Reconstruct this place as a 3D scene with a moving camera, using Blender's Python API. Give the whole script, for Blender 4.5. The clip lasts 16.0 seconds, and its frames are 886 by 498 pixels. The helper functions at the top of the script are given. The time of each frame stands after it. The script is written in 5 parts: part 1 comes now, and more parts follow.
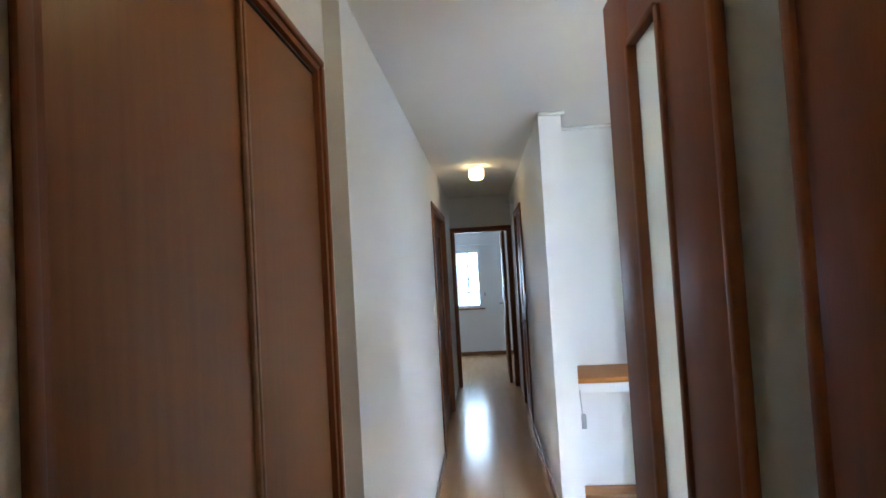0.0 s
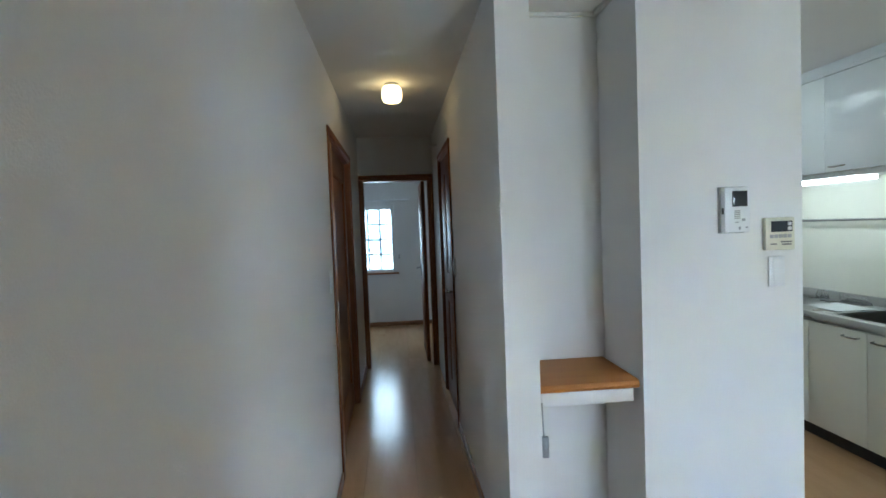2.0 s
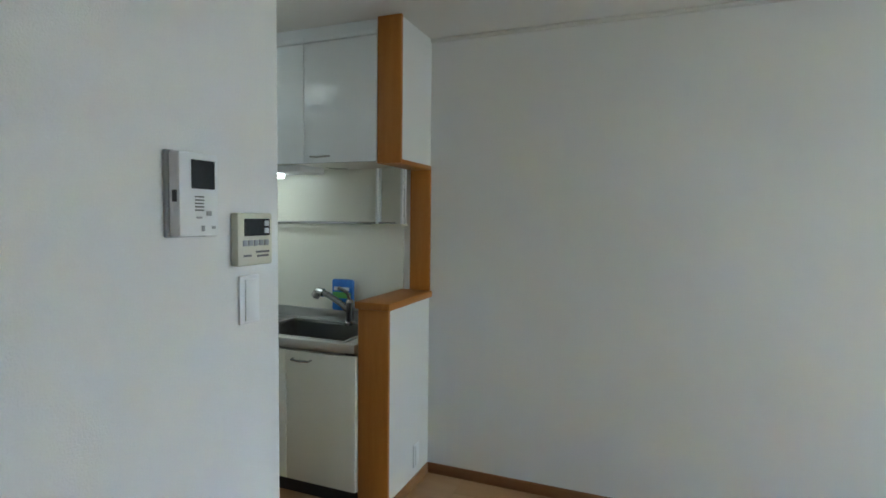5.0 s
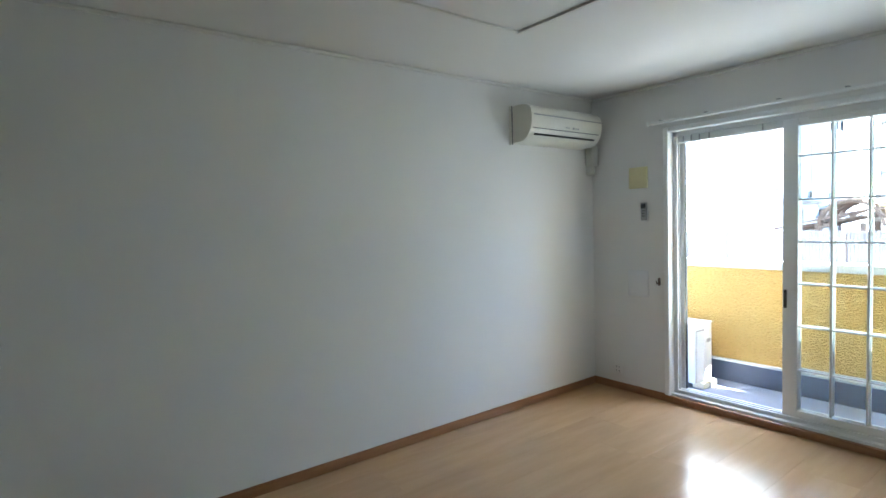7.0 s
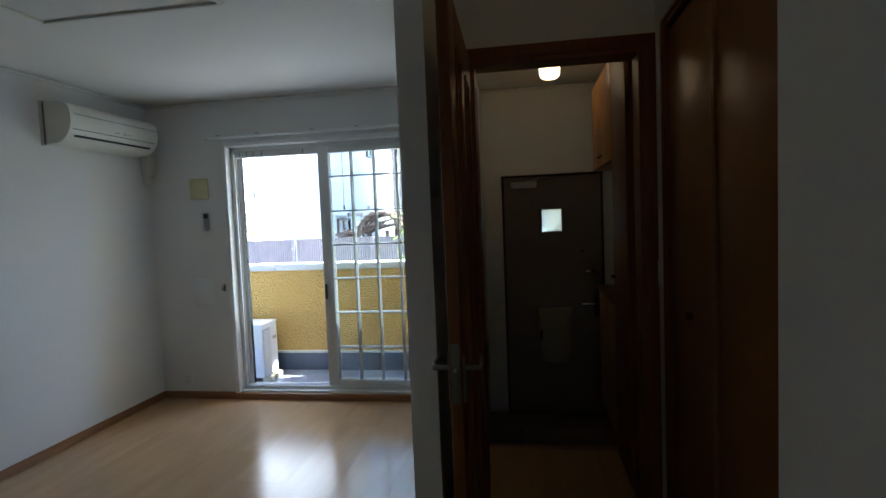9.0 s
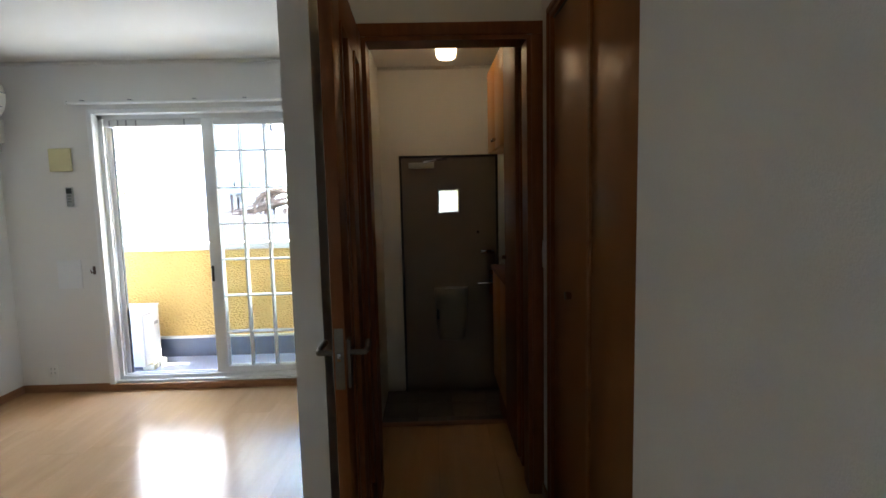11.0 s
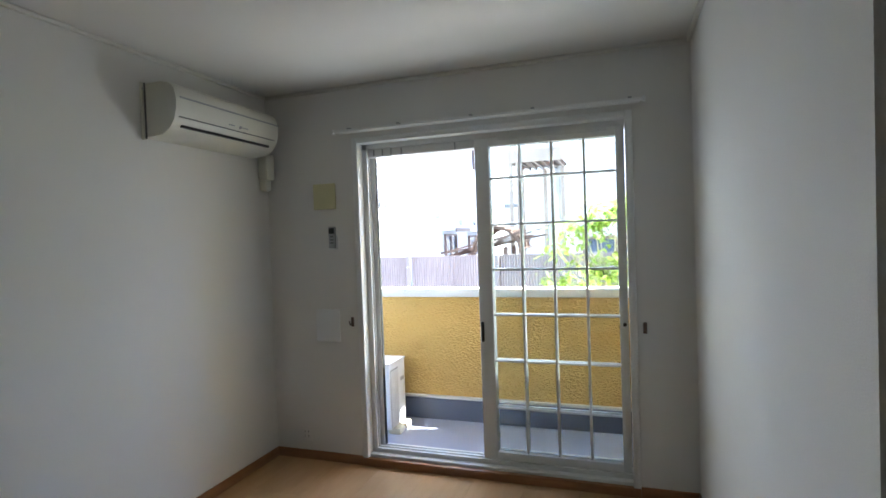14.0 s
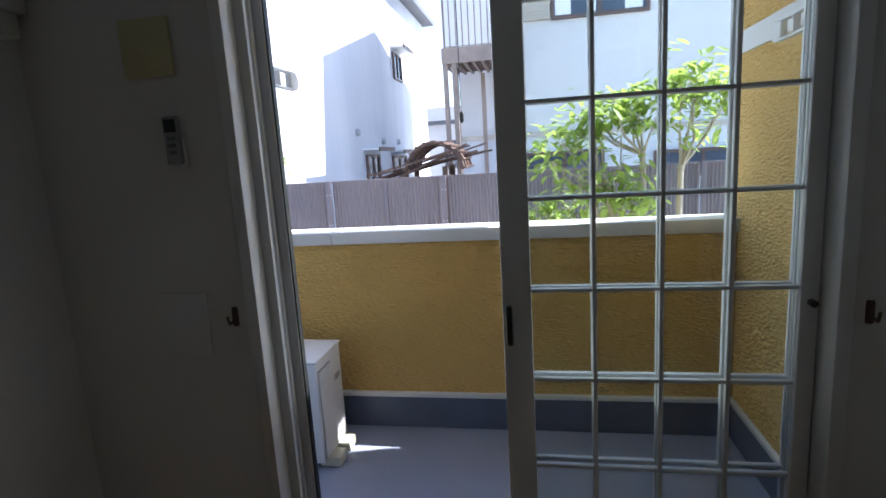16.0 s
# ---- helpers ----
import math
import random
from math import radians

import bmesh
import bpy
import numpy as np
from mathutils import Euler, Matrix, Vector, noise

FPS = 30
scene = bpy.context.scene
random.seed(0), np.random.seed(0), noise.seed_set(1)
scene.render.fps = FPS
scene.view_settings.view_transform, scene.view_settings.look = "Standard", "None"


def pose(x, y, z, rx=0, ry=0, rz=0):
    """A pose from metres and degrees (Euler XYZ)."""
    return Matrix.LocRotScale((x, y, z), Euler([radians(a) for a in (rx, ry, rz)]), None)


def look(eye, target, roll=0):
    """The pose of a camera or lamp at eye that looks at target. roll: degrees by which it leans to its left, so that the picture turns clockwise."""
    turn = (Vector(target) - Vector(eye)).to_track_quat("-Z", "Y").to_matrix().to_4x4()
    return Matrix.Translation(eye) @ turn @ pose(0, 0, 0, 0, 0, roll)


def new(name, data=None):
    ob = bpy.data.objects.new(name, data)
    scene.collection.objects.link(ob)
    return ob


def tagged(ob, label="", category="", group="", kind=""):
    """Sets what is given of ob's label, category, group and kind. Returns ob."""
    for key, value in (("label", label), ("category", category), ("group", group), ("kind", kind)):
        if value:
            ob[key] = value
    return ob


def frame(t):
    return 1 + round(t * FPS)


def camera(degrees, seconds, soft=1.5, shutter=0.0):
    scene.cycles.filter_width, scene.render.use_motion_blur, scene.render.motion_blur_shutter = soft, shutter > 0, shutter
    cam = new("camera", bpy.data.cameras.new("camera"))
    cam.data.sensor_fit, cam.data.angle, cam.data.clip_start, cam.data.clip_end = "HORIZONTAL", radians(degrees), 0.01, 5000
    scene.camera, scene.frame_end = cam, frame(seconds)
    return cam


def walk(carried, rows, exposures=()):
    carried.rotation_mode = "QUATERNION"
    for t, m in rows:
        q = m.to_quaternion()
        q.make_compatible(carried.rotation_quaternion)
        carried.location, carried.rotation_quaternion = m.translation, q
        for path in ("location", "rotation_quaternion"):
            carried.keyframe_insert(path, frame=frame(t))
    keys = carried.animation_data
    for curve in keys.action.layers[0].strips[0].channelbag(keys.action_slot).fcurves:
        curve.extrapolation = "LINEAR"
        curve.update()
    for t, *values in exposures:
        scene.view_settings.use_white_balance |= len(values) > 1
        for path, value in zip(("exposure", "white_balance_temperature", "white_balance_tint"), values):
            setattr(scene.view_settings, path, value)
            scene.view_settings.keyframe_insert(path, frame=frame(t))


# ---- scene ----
cam = camera(79.9, 16.0, soft=1.6)
PATH = [
    (0, (0.867, 1.205, 1.519), (0.72, 3.198, 1.59), -3.3),
    (0.5, (0.853, 1.5, 1.501), (0.748, 3.497, 1.521), -2.2),
    (1, (0.874, 1.842, 1.487), (0.771, 3.839, 1.455), -2.0),
    (1.5, (0.851, 2.109, 1.464), (0.753, 4.106, 1.418), -2.2),
    (2, (0.85, 2.374, 1.466), (1.021, 4.365, 1.378), -2.2),
    (2.5, (0.886, 2.626, 1.465), (1.259, 4.589, 1.376), -1.9),
    (3, (0.93, 2.839, 1.454), (1.584, 4.725, 1.341), -0.8),
    (3.5, (0.97, 3.054, 1.459), (2.007, 4.759, 1.321), -0.9),
    (4, (1.083, 3.195, 1.434), (2.395, 4.698, 1.291), -0.3),
    (4.5, (1.218, 3.307, 1.441), (2.826, 4.49, 1.313), -0.3),
    (5, (1.31, 3.417, 1.443), (3.166, 4.154, 1.323), 0.7),
    (5.2, (1.339, 3.476, 1.446), (3.278, 3.956, 1.345), 1.0),
    (7.3, (1.160, 3.783, 1.425), (2.609, 2.407, 1.311), -2.0),
    (7.5, (1.130, 3.811, 1.427), (2.480, 2.339, 1.311), -2.1),
    (8, (1.068, 3.884, 1.432), (2.111, 2.182, 1.307), -2.2),
    (8.5, (1.004, 3.91, 1.415), (1.69, 2.035, 1.295), -2.2),
    (9, (0.971, 3.926, 1.409), (1.287, 1.955, 1.291), -2.3),
    (9.2, (0.952, 3.936, 1.405), (1.112, 1.946, 1.288), -2.3),
    (11.3, (0.898, 3.883, 1.426), (0.854, 1.895, 1.212), -1.2),
    (11.5, (0.874, 3.853, 1.453), (0.832, 1.856, 1.562), -1.0),
    (12, (0.867, 3.804, 1.478), (0.875, 1.83, 1.798), -0.5),
    (12.5, (0.972, 3.695, 1.474), (1.257, 1.727, 1.69), 0.3),
    (13, (1.243, 3.521, 1.458), (1.736, 1.585, 1.559), -1.8),
    (13.5, (1.45, 3.275, 1.442), (2.042, 1.365, 1.455), -1.7),
    (14, (1.757, 2.983, 1.436), (2.404, 1.091, 1.389), -2.0),
    (14.5, (2.05, 2.705, 1.415), (2.529, 0.768, 1.28), -2.8),
    (15, (2.229, 2.329, 1.373), (2.619, 0.378, 1.167), -3.1),
    (15.5, (2.375, 1.882, 1.364), (2.747, -0.064, 1.091), -3.3),
    (16, (2.476, 1.438, 1.364), (2.829, -0.5, 1.017), -3.5),
]
EXPOSURE = [(0, 6.6, 5350, 10), (1, 6.55, 5350, 9), (1.5, 6.05, 5450, 7), (3.5, 5.55, 5450, 5), (5, 5.28, 5750, 5), (7.3, 4.4, 5700, 5), (8, 3.8, 5600, 5), (9.2, 3.45, 5600, 6), (11.3, 4.9, 6150, 10),
            (12.5, 4.85, 6200, 10), (14, 3.75, 6200, 10), (15, 2.65, 6050, 12), (16, 1.8, 5950, 14)]
walk(cam, [(t, look(eye, target, roll)) for t, eye, target, roll in PATH], EXPOSURE)

# ---- daylight ----
SUN_EL, SUN_AZ = 50.0, -77.0      # azimuth from -y towards +x
world = bpy.data.worlds.new("sky")
scene.world = world
world.use_nodes = True
wn = world.node_tree
sky = wn.nodes.new("ShaderNodeTexSky")
sky.sky_type, sky.sun_disc = "NISHITA", False
sky.sun_elevation = radians(SUN_EL)
to_sun = Vector((math.sin(radians(SUN_AZ)) * math.cos(radians(SUN_EL)), -math.cos(radians(SUN_AZ)) * math.cos(radians(SUN_EL)), math.sin(radians(SUN_EL))))
sky.sun_rotation = math.atan2(to_sun.x, to_sun.y)
wn.links.new(sky.outputs[0], wn.nodes["Background"].inputs[0])
wn.nodes["Background"].inputs[1].default_value = 0.15
sun = new("sun", bpy.data.lights.new("sun", "SUN"))
sun.data.energy, sun.data.angle, sun.data.color = 5.0, radians(0.5), (1.0, 0.96, 0.90)
sun.matrix_world = look(to_sun * 30, (0, 0, 0))


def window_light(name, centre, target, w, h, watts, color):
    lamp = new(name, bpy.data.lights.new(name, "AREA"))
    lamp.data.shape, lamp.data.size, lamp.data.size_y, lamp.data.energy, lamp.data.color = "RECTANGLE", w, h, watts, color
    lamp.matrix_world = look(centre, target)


# Added lamp outside the opening, tilted up: stands in for skylight and balcony bounce.
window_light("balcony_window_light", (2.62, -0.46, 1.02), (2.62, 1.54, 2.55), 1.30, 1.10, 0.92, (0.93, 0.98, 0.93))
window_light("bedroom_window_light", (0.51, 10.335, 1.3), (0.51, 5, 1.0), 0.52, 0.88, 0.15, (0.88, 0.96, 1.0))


# ---- materials ----
def material(name, rough=0.5, metal=0.0):
    m = bpy.data.materials.new(name)
    m.use_nodes = True
    b = m.node_tree.nodes["Principled BSDF"]
    b.inputs["Roughness"].default_value = rough
    b.inputs["Metallic"].default_value = metal
    return m, m.node_tree, b


def add(nt, kind, **values):
    n = nt.nodes.new(kind)
    for k, v in values.items():
        if k in n.inputs:
            n.inputs[k].default_value = v
    return n


def surface(name, c1, c2, rough=0.5, scale=6.0, stretch=(1, 1, 1), bump=0.05, grain=120.0, metal=0.0, vary=0.0, coat=0.0, rough_vary=0.08, spec=0.5, coat_rough=0.08):
    """Two-scale surface: broad tone c1..c2, fine grain as tone and relief, some change of gloss."""
    m, nt, b = material(name, rough, metal)
    geo = nt.nodes.new("ShaderNodeNewGeometry")
    mp = nt.nodes.new("ShaderNodeMapping")
    mp.inputs["Scale"].default_value = stretch
    nt.links.new(geo.outputs["Position"], mp.inputs["Vector"])
    src = mp.outputs["Vector"]
    if vary:
        info = nt.nodes.new("ShaderNodeObjectInfo")
        sh = nt.nodes.new("ShaderNodeVectorMath")
        sh.operation = "MULTIPLY_ADD"
        comb = nt.nodes.new("ShaderNodeCombineXYZ")
        for i in range(3):
            nt.links.new(info.outputs["Random"], comb.inputs[i])
        nt.links.new(comb.outputs[0], sh.inputs[0])
        sh.inputs[1].default_value = (13, 7, 19)
        nt.links.new(src, sh.inputs[2])
        src = sh.outputs[0]
    broad = add(nt, "ShaderNodeTexNoise", Scale=scale, Detail=4.0, Roughness=0.55)
    fine = add(nt, "ShaderNodeTexNoise", Scale=grain, Detail=3.0, Roughness=0.6)
    nt.links.new(src, broad.inputs["Vector"])
    nt.links.new(src, fine.inputs["Vector"])
    mix = nt.nodes.new("ShaderNodeMath")
    mix.operation = "MULTIPLY_ADD"
    mix.inputs[1].default_value = 0.35
    nt.links.new(fine.outputs["Fac"], mix.inputs[0])
    half = nt.nodes.new("ShaderNodeMath")
    half.operation = "MULTIPLY"
    half.inputs[1].default_value = 0.65
    nt.links.new(broad.outputs["Fac"], half.inputs[0])
    nt.links.new(half.outputs[0], mix.inputs[2])
    ramp = nt.nodes.new("ShaderNodeValToRGB")
    ramp.color_ramp.elements[0].position, ramp.color_ramp.elements[1].position = 0.32, 0.68
    ramp.color_ramp.elements[0].color, ramp.color_ramp.elements[1].color = (*c1, 1), (*c2, 1)
    nt.links.new(mix.outputs[0], ramp.inputs[0])
    out = ramp.outputs[0]
    if vary:
        hsv = nt.nodes.new("ShaderNodeHueSaturation")
        rng = nt.nodes.new("ShaderNodeMapRange")
        rng.inputs[3].default_value, rng.inputs[4].default_value = 1 - vary, 1 + vary
        nt.links.new(info.outputs["Random"], rng.inputs[0])
        nt.links.new(rng.outputs[0], hsv.inputs["Value"])
        nt.links.new(out, hsv.inputs["Color"])
        out = hsv.outputs[0]
    nt.links.new(out, b.inputs["Base Color"])
    rr = nt.nodes.new("ShaderNodeMapRange")
    rr.inputs[3].default_value, rr.inputs[4].default_value = max(rough - rough_vary, 0.02), min(rough + rough_vary, 1)
    nt.links.new(broad.outputs["Fac"], rr.inputs[0])
    nt.links.new(rr.outputs[0], b.inputs["Roughness"])
    if bump:
        bp = nt.nodes.new("ShaderNodeBump")
        bp.inputs["Strength"].default_value, bp.inputs["Distance"].default_value = bump, 0.002
        nt.links.new(fine.outputs["Fac"], bp.inputs["Height"])
        nt.links.new(bp.outputs[0], b.inputs["Normal"])
    b.inputs["Coat Weight"].default_value = coat
    b.inputs["Coat Roughness"].default_value = coat_rough
    b.inputs["Specular IOR Level"].default_value = spec
    return m


def glow(name, color, strength, base=(0.8, 0.8, 0.8)):
    m, nt, b = material(name, 0.4)
    b.inputs["Base Color"].default_value = (*base, 1)
    b.inputs["Emission Color"].default_value = (*color, 1)
    b.inputs["Emission Strength"].default_value = strength
    return m


def glass(name, rough=0.0, tint=(1, 1, 1), ior=1.45, bumpy=0.0):
    m, nt, b = material(name, rough)
    b.inputs["Base Color"].default_value = (*tint, 1)
    b.inputs["Transmission Weight"].default_value = 1.0
    b.inputs["IOR"].default_value = ior
    if bumpy:
        geo = nt.nodes.new("ShaderNodeNewGeometry")
        n = add(nt, "ShaderNodeTexNoise", Scale=220.0, Detail=2.0)
        nt.links.new(geo.outputs["Position"], n.inputs["Vector"])
        bp = nt.nodes.new("ShaderNodeBump")
        bp.inputs["Strength"].default_value, bp.inputs["Distance"].default_value = bumpy, 0.003
        nt.links.new(n.outputs["Fac"], bp.inputs["Height"])
        nt.links.new(bp.outputs[0], b.inputs["Normal"])
    return m


WALLPAPER = surface("wallpaper", (0.75, 0.745, 0.73), (0.80, 0.795, 0.78), 0.75, 0.8, bump=0.55, grain=260.0, spec=0.25)
CEILING = surface("ceiling_paper", (0.76, 0.75, 0.73), (0.82, 0.81, 0.79), 0.7, 0.7, bump=0.45, grain=240.0, spec=0.3)
COVE = surface("white_cove", (0.70, 0.69, 0.65), (0.76, 0.75, 0.71), 0.5, 3.0, bump=0.02)
FLOORWOOD = surface("floor_laminate", (0.46, 0.275, 0.135), (0.55, 0.345, 0.18), 0.185, 2.0, (7, 1, 1), 0.02, 60.0, vary=0.035, coat=0.0, spec=0.25, rough_vary=0.05)
UNDERFLOOR = surface("floor_joint", (0.10, 0.06, 0.03), (0.16, 0.10, 0.05), 0.6, 8.0)
BASEWOOD = surface("baseboard_wood", (0.22, 0.095, 0.035), (0.34, 0.16, 0.065), 0.4, 3.0, (1, 1, 12), 0.05, 50.0, coat=0.2)
DOORWOOD = surface("door_wood", (0.165, 0.052, 0.014), (0.24, 0.082, 0.023), 0.48, 3.0, (14, 14, 0.9), 0.05, 45.0, coat=0.05, coat_rough=0.35, spec=0.28)
CLOSETWOOD = surface("closet_wood", (0.225, 0.089, 0.026), (0.295, 0.124, 0.039), 0.46, 2.6, (16, 16, 0.8), 0.05, 45.0, coat=0.12, coat_rough=0.28, spec=0.28)
HONEY = surface("honey_wood", (0.40, 0.145, 0.022), (0.50, 0.205, 0.038), 0.42, 3.0, (9, 9, 0.9), 0.05, 60.0, coat=0.1, spec=0.35)
HONEYFLAT = surface("honey_wood_flat", (0.40, 0.148, 0.026), (0.49, 0.205, 0.044), 0.42, 3.0, (1.2, 14, 3), 0.05, 60.0, coat=0.1, spec=0.35)
PINE = surface("shoe_cabinet_wood", (0.44, 0.190, 0.048), (0.54, 0.255, 0.072), 0.42, 3.0, (9, 9, 0.8), 0.05, 60.0, coat=0.05, spec=0.3)
CREAM = surface("cream_cabinet", (0.70, 0.69, 0.60), (0.75, 0.74, 0.66), 0.3, 2.0, bump=0.03, grain=300.0)
GLOSSWHITE = surface("gloss_white_cabinet", (0.80, 0.83, 0.86), (0.83, 0.86, 0.89), 0.22, 2.0, bump=0.0, coat=0.1, rough_vary=0.03)
SPLASH = surface("backsplash_panel", (0.70, 0.685, 0.60), (0.75, 0.735, 0.65), 0.22, 1.5, bump=0.02, rough_vary=0.06)
STEEL = surface("brushed_steel", (0.46, 0.46, 0.45), (0.52, 0.52, 0.51), 0.28, 1.5, bump=0.01, grain=90.0, metal=1.0)
CHROME = surface("chrome", (0.42, 0.42, 0.42), (0.54, 0.54, 0.54), 0.12, 6.0, bump=0.0, metal=1.0, rough_vary=0.04)
MAILPL = surface("beige_grey_plastic", (0.38, 0.335, 0.27), (0.46, 0.41, 0.34), 0.45, 5.0, bump=0.01)
DULLMETAL = surface("dull_bronze_metal", (0.16, 0.145, 0.125), (0.24, 0.22, 0.19), 0.42, 8.0, bump=0.01, metal=1.0)
BLACK = surface("black_plastic", (0.012, 0.012, 0.013), (0.025, 0.025, 0.027), 0.35, 6.0)
TOEKICK = surface("toe_kick_vinyl", (0.012, 0.012, 0.012), (0.03, 0.028, 0.026), 0.5, 6.0)
WHITEPL = surface("white_plastic", (0.76, 0.77, 0.78), (0.80, 0.81, 0.82), 0.35, 5.0, bump=0.01)
IVORYPL = surface("ivory_plastic", (0.62, 0.60, 0.47), (0.68, 0.66, 0.53), 0.4, 5.0, bump=0.01)
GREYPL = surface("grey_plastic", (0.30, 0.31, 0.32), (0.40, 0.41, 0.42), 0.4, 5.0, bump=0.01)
YELLOWPL = surface("faded_yellow_cover", (0.62, 0.58, 0.33), (0.68, 0.64, 0.39), 0.5, 5.0)
ACPL = surface("aged_white_plastic", (0.66, 0.65, 0.58), (0.72, 0.71, 0.64), 0.4, 4.0, bump=0.01)
SCREEN = surface("dark_screen", (0.02, 0.024, 0.028), (0.03, 0.034, 0.038), 0.12, 4.0, bump=0.0)
INK = surface("grey_print", (0.12, 0.12, 0.12), (0.18, 0.18, 0.18), 0.6, 8.0)
FRAMEWHITE = surface("white_aluminium", (0.78, 0.79, 0.79), (0.84, 0.85, 0.85), 0.35, 3.0, bump=0.02)
SASHGREY = surface("sash_aluminium", (0.70, 0.71, 0.71), (0.77, 0.78, 0.78), 0.4, 3.0, bump=0.02)


def thin_glass(name):
    """Clear window glass: lets light straight through, with a mirror sheen that grows at grazing angles."""
    m, nt, b = material(name, 0.0)
    tr = nt.nodes.new("ShaderNodeBsdfTransparent")
    tr.inputs[0].default_value = (0.95, 0.97, 0.96, 1)
    gl = nt.nodes.new("ShaderNodeBsdfGlossy")
    gl.inputs["Roughness"].default_value = 0.01
    fr = nt.nodes.new("ShaderNodeFresnel")
    fr.inputs[0].default_value = 1.35
    mx = nt.nodes.new("ShaderNodeMixShader")
    nt.links.new(fr.outputs[0], mx.inputs[0])
    nt.links.new(tr.outputs[0], mx.inputs[1])
    nt.links.new(gl.outputs[0], mx.inputs[2])
    nt.links.new(mx.outputs[0], nt.nodes["Material Output"].inputs["Surface"])
    return m


PANE = thin_glass("window_pane")


def frosted(name, through_color=(0.93, 0.97, 0.97, 1)):
    """Patterned privacy glass: scatters what comes through, with a dull sheen."""
    m, nt, b = material(name, 0.25)
    b.inputs["Base Color"].default_value = (0.80, 0.86, 0.86, 1)
    tr = nt.nodes.new("ShaderNodeBsdfTranslucent")
    tr.inputs[0].default_value = through_color
    mx = nt.nodes.new("ShaderNodeMixShader")
    mx.inputs[0].default_value = 0.82
    geo = nt.nodes.new("ShaderNodeNewGeometry")
    n = add(nt, "ShaderNodeTexNoise", Scale=260.0, Detail=2.0)
    nt.links.new(geo.outputs["Position"], n.inputs["Vector"])
    bp = nt.nodes.new("ShaderNodeBump")
    bp.inputs["Strength"].default_value, bp.inputs["Distance"].default_value = 0.5, 0.002
    nt.links.new(n.outputs["Fac"], bp.inputs["Height"])
    nt.links.new(bp.outputs[0], b.inputs["Normal"])
    nt.links.new(bp.outputs[0], tr.inputs["Normal"])
    nt.links.new(b.outputs[0], mx.inputs[1])
    nt.links.new(tr.outputs[0], mx.inputs[2])
    nt.links.new(mx.outputs[0], nt.nodes["Material Output"].inputs["Surface"])
    return m


FROST = frosted("frosted_glass")
FROSTDULL = frosted("patterned_glass", (0.42, 0.47, 0.455, 1))
STEELDOOR = surface("grey_steel_door", (0.17, 0.138, 0.112), (0.215, 0.175, 0.145), 0.45, 2.0, bump=0.15, grain=300.0)
TILE = surface("entry_tile", (0.10, 0.085, 0.075), (0.15, 0.13, 0.115), 0.6, 8.0, vary=0.08)
LAMPWARM = glow("warm_lamp_glass", (1.0, 0.68, 0.27), 0.11)
LAMPENTRY = glow("entry_lamp_glass", (1.0, 0.70, 0.38), 0.48)
TUBE = glow("fluorescent_tube", (0.93, 1.0, 0.90), 0.155)
BLUEPACK = surface("blue_packaging", (0.02, 0.13, 0.50), (0.04, 0.20, 0.62), 0.35, 14.0, bump=0.1)
GREENPACK = surface("green_print", (0.10, 0.35, 0.08), (0.16, 0.45, 0.12), 0.4, 14.0)
PAPER = surface("white_paper", (0.72, 0.74, 0.74), (0.80, 0.81, 0.81), 0.6, 8.0)


def render_coat(name, c1, c2):
    """Spray-textured siding: broken horizontal ridges."""
    m, nt, b = material(name, 0.75)
    geo = nt.nodes.new("ShaderNodeNewGeometry")
    mp = nt.nodes.new("ShaderNodeMapping")
    mp.inputs["Scale"].default_value = (14, 14, 60)
    nt.links.new(geo.outputs["Position"], mp.inputs["Vector"])
    n1 = add(nt, "ShaderNodeTexNoise", Scale=1.6, Detail=3.0, Distortion=0.8)
    n2 = add(nt, "ShaderNodeTexNoise", Scale=1.2, Detail=3.0)
    nt.links.new(mp.outputs[0], n1.inputs["Vector"])
    nt.links.new(geo.outputs["Position"], n2.inputs["Vector"])
    ramp = nt.nodes.new("ShaderNodeValToRGB")
    ramp.color_ramp.elements[0].color, ramp.color_ramp.elements[1].color = (*c1, 1), (*c2, 1)
    ramp.color_ramp.elements[0].position, ramp.color_ramp.elements[1].position = 0.3, 0.7
    nt.links.new(n2.outputs["Fac"], ramp.inputs[0])
    nt.links.new(ramp.outputs[0], b.inputs["Base Color"])
    bp = nt.nodes.new("ShaderNodeBump")
    bp.inputs["Strength"].default_value, bp.inputs["Distance"].default_value = 0.6, 0.005
    nt.links.new(n1.outputs["Fac"], bp.inputs["Height"])
    nt.links.new(bp.outputs[0], b.inputs["Normal"])
    return m


YELLOW = render_coat("yellow_siding", (0.61, 0.39, 0.115), (0.69, 0.455, 0.145))
COPING = surface("white_coping", (0.70, 0.70, 0.68), (0.78, 0.78, 0.76), 0.45, 3.0, bump=0.05)
BALCFLOOR = surface("balcony_sheet", (0.25, 0.28, 0.385), (0.31, 0.34, 0.45), 0.5, 2.5, bump=0.2, grain=200.0)
UPSTAND = surface("balcony_upstand", (0.09, 0.105, 0.15), (0.12, 0.14, 0.19), 0.5, 3.0, bump=0.1)
HOUSEWHITE = surface("white_stucco", (0.50, 0.53, 0.58), (0.66, 0.68, 0.71), 0.85, 0.35, (1, 2.5, 0.35), bump=0.3, grain=60.0)
HOUSEBEIGE = surface("beige_stucco", (0.56, 0.56, 0.57), (0.65, 0.65, 0.66), 0.85, 0.5, bump=0.3, grain=60.0)
SHUTTER = surface("house_shutter", (0.42, 0.38, 0.33), (0.50, 0.46, 0.40), 0.6, 3.0)
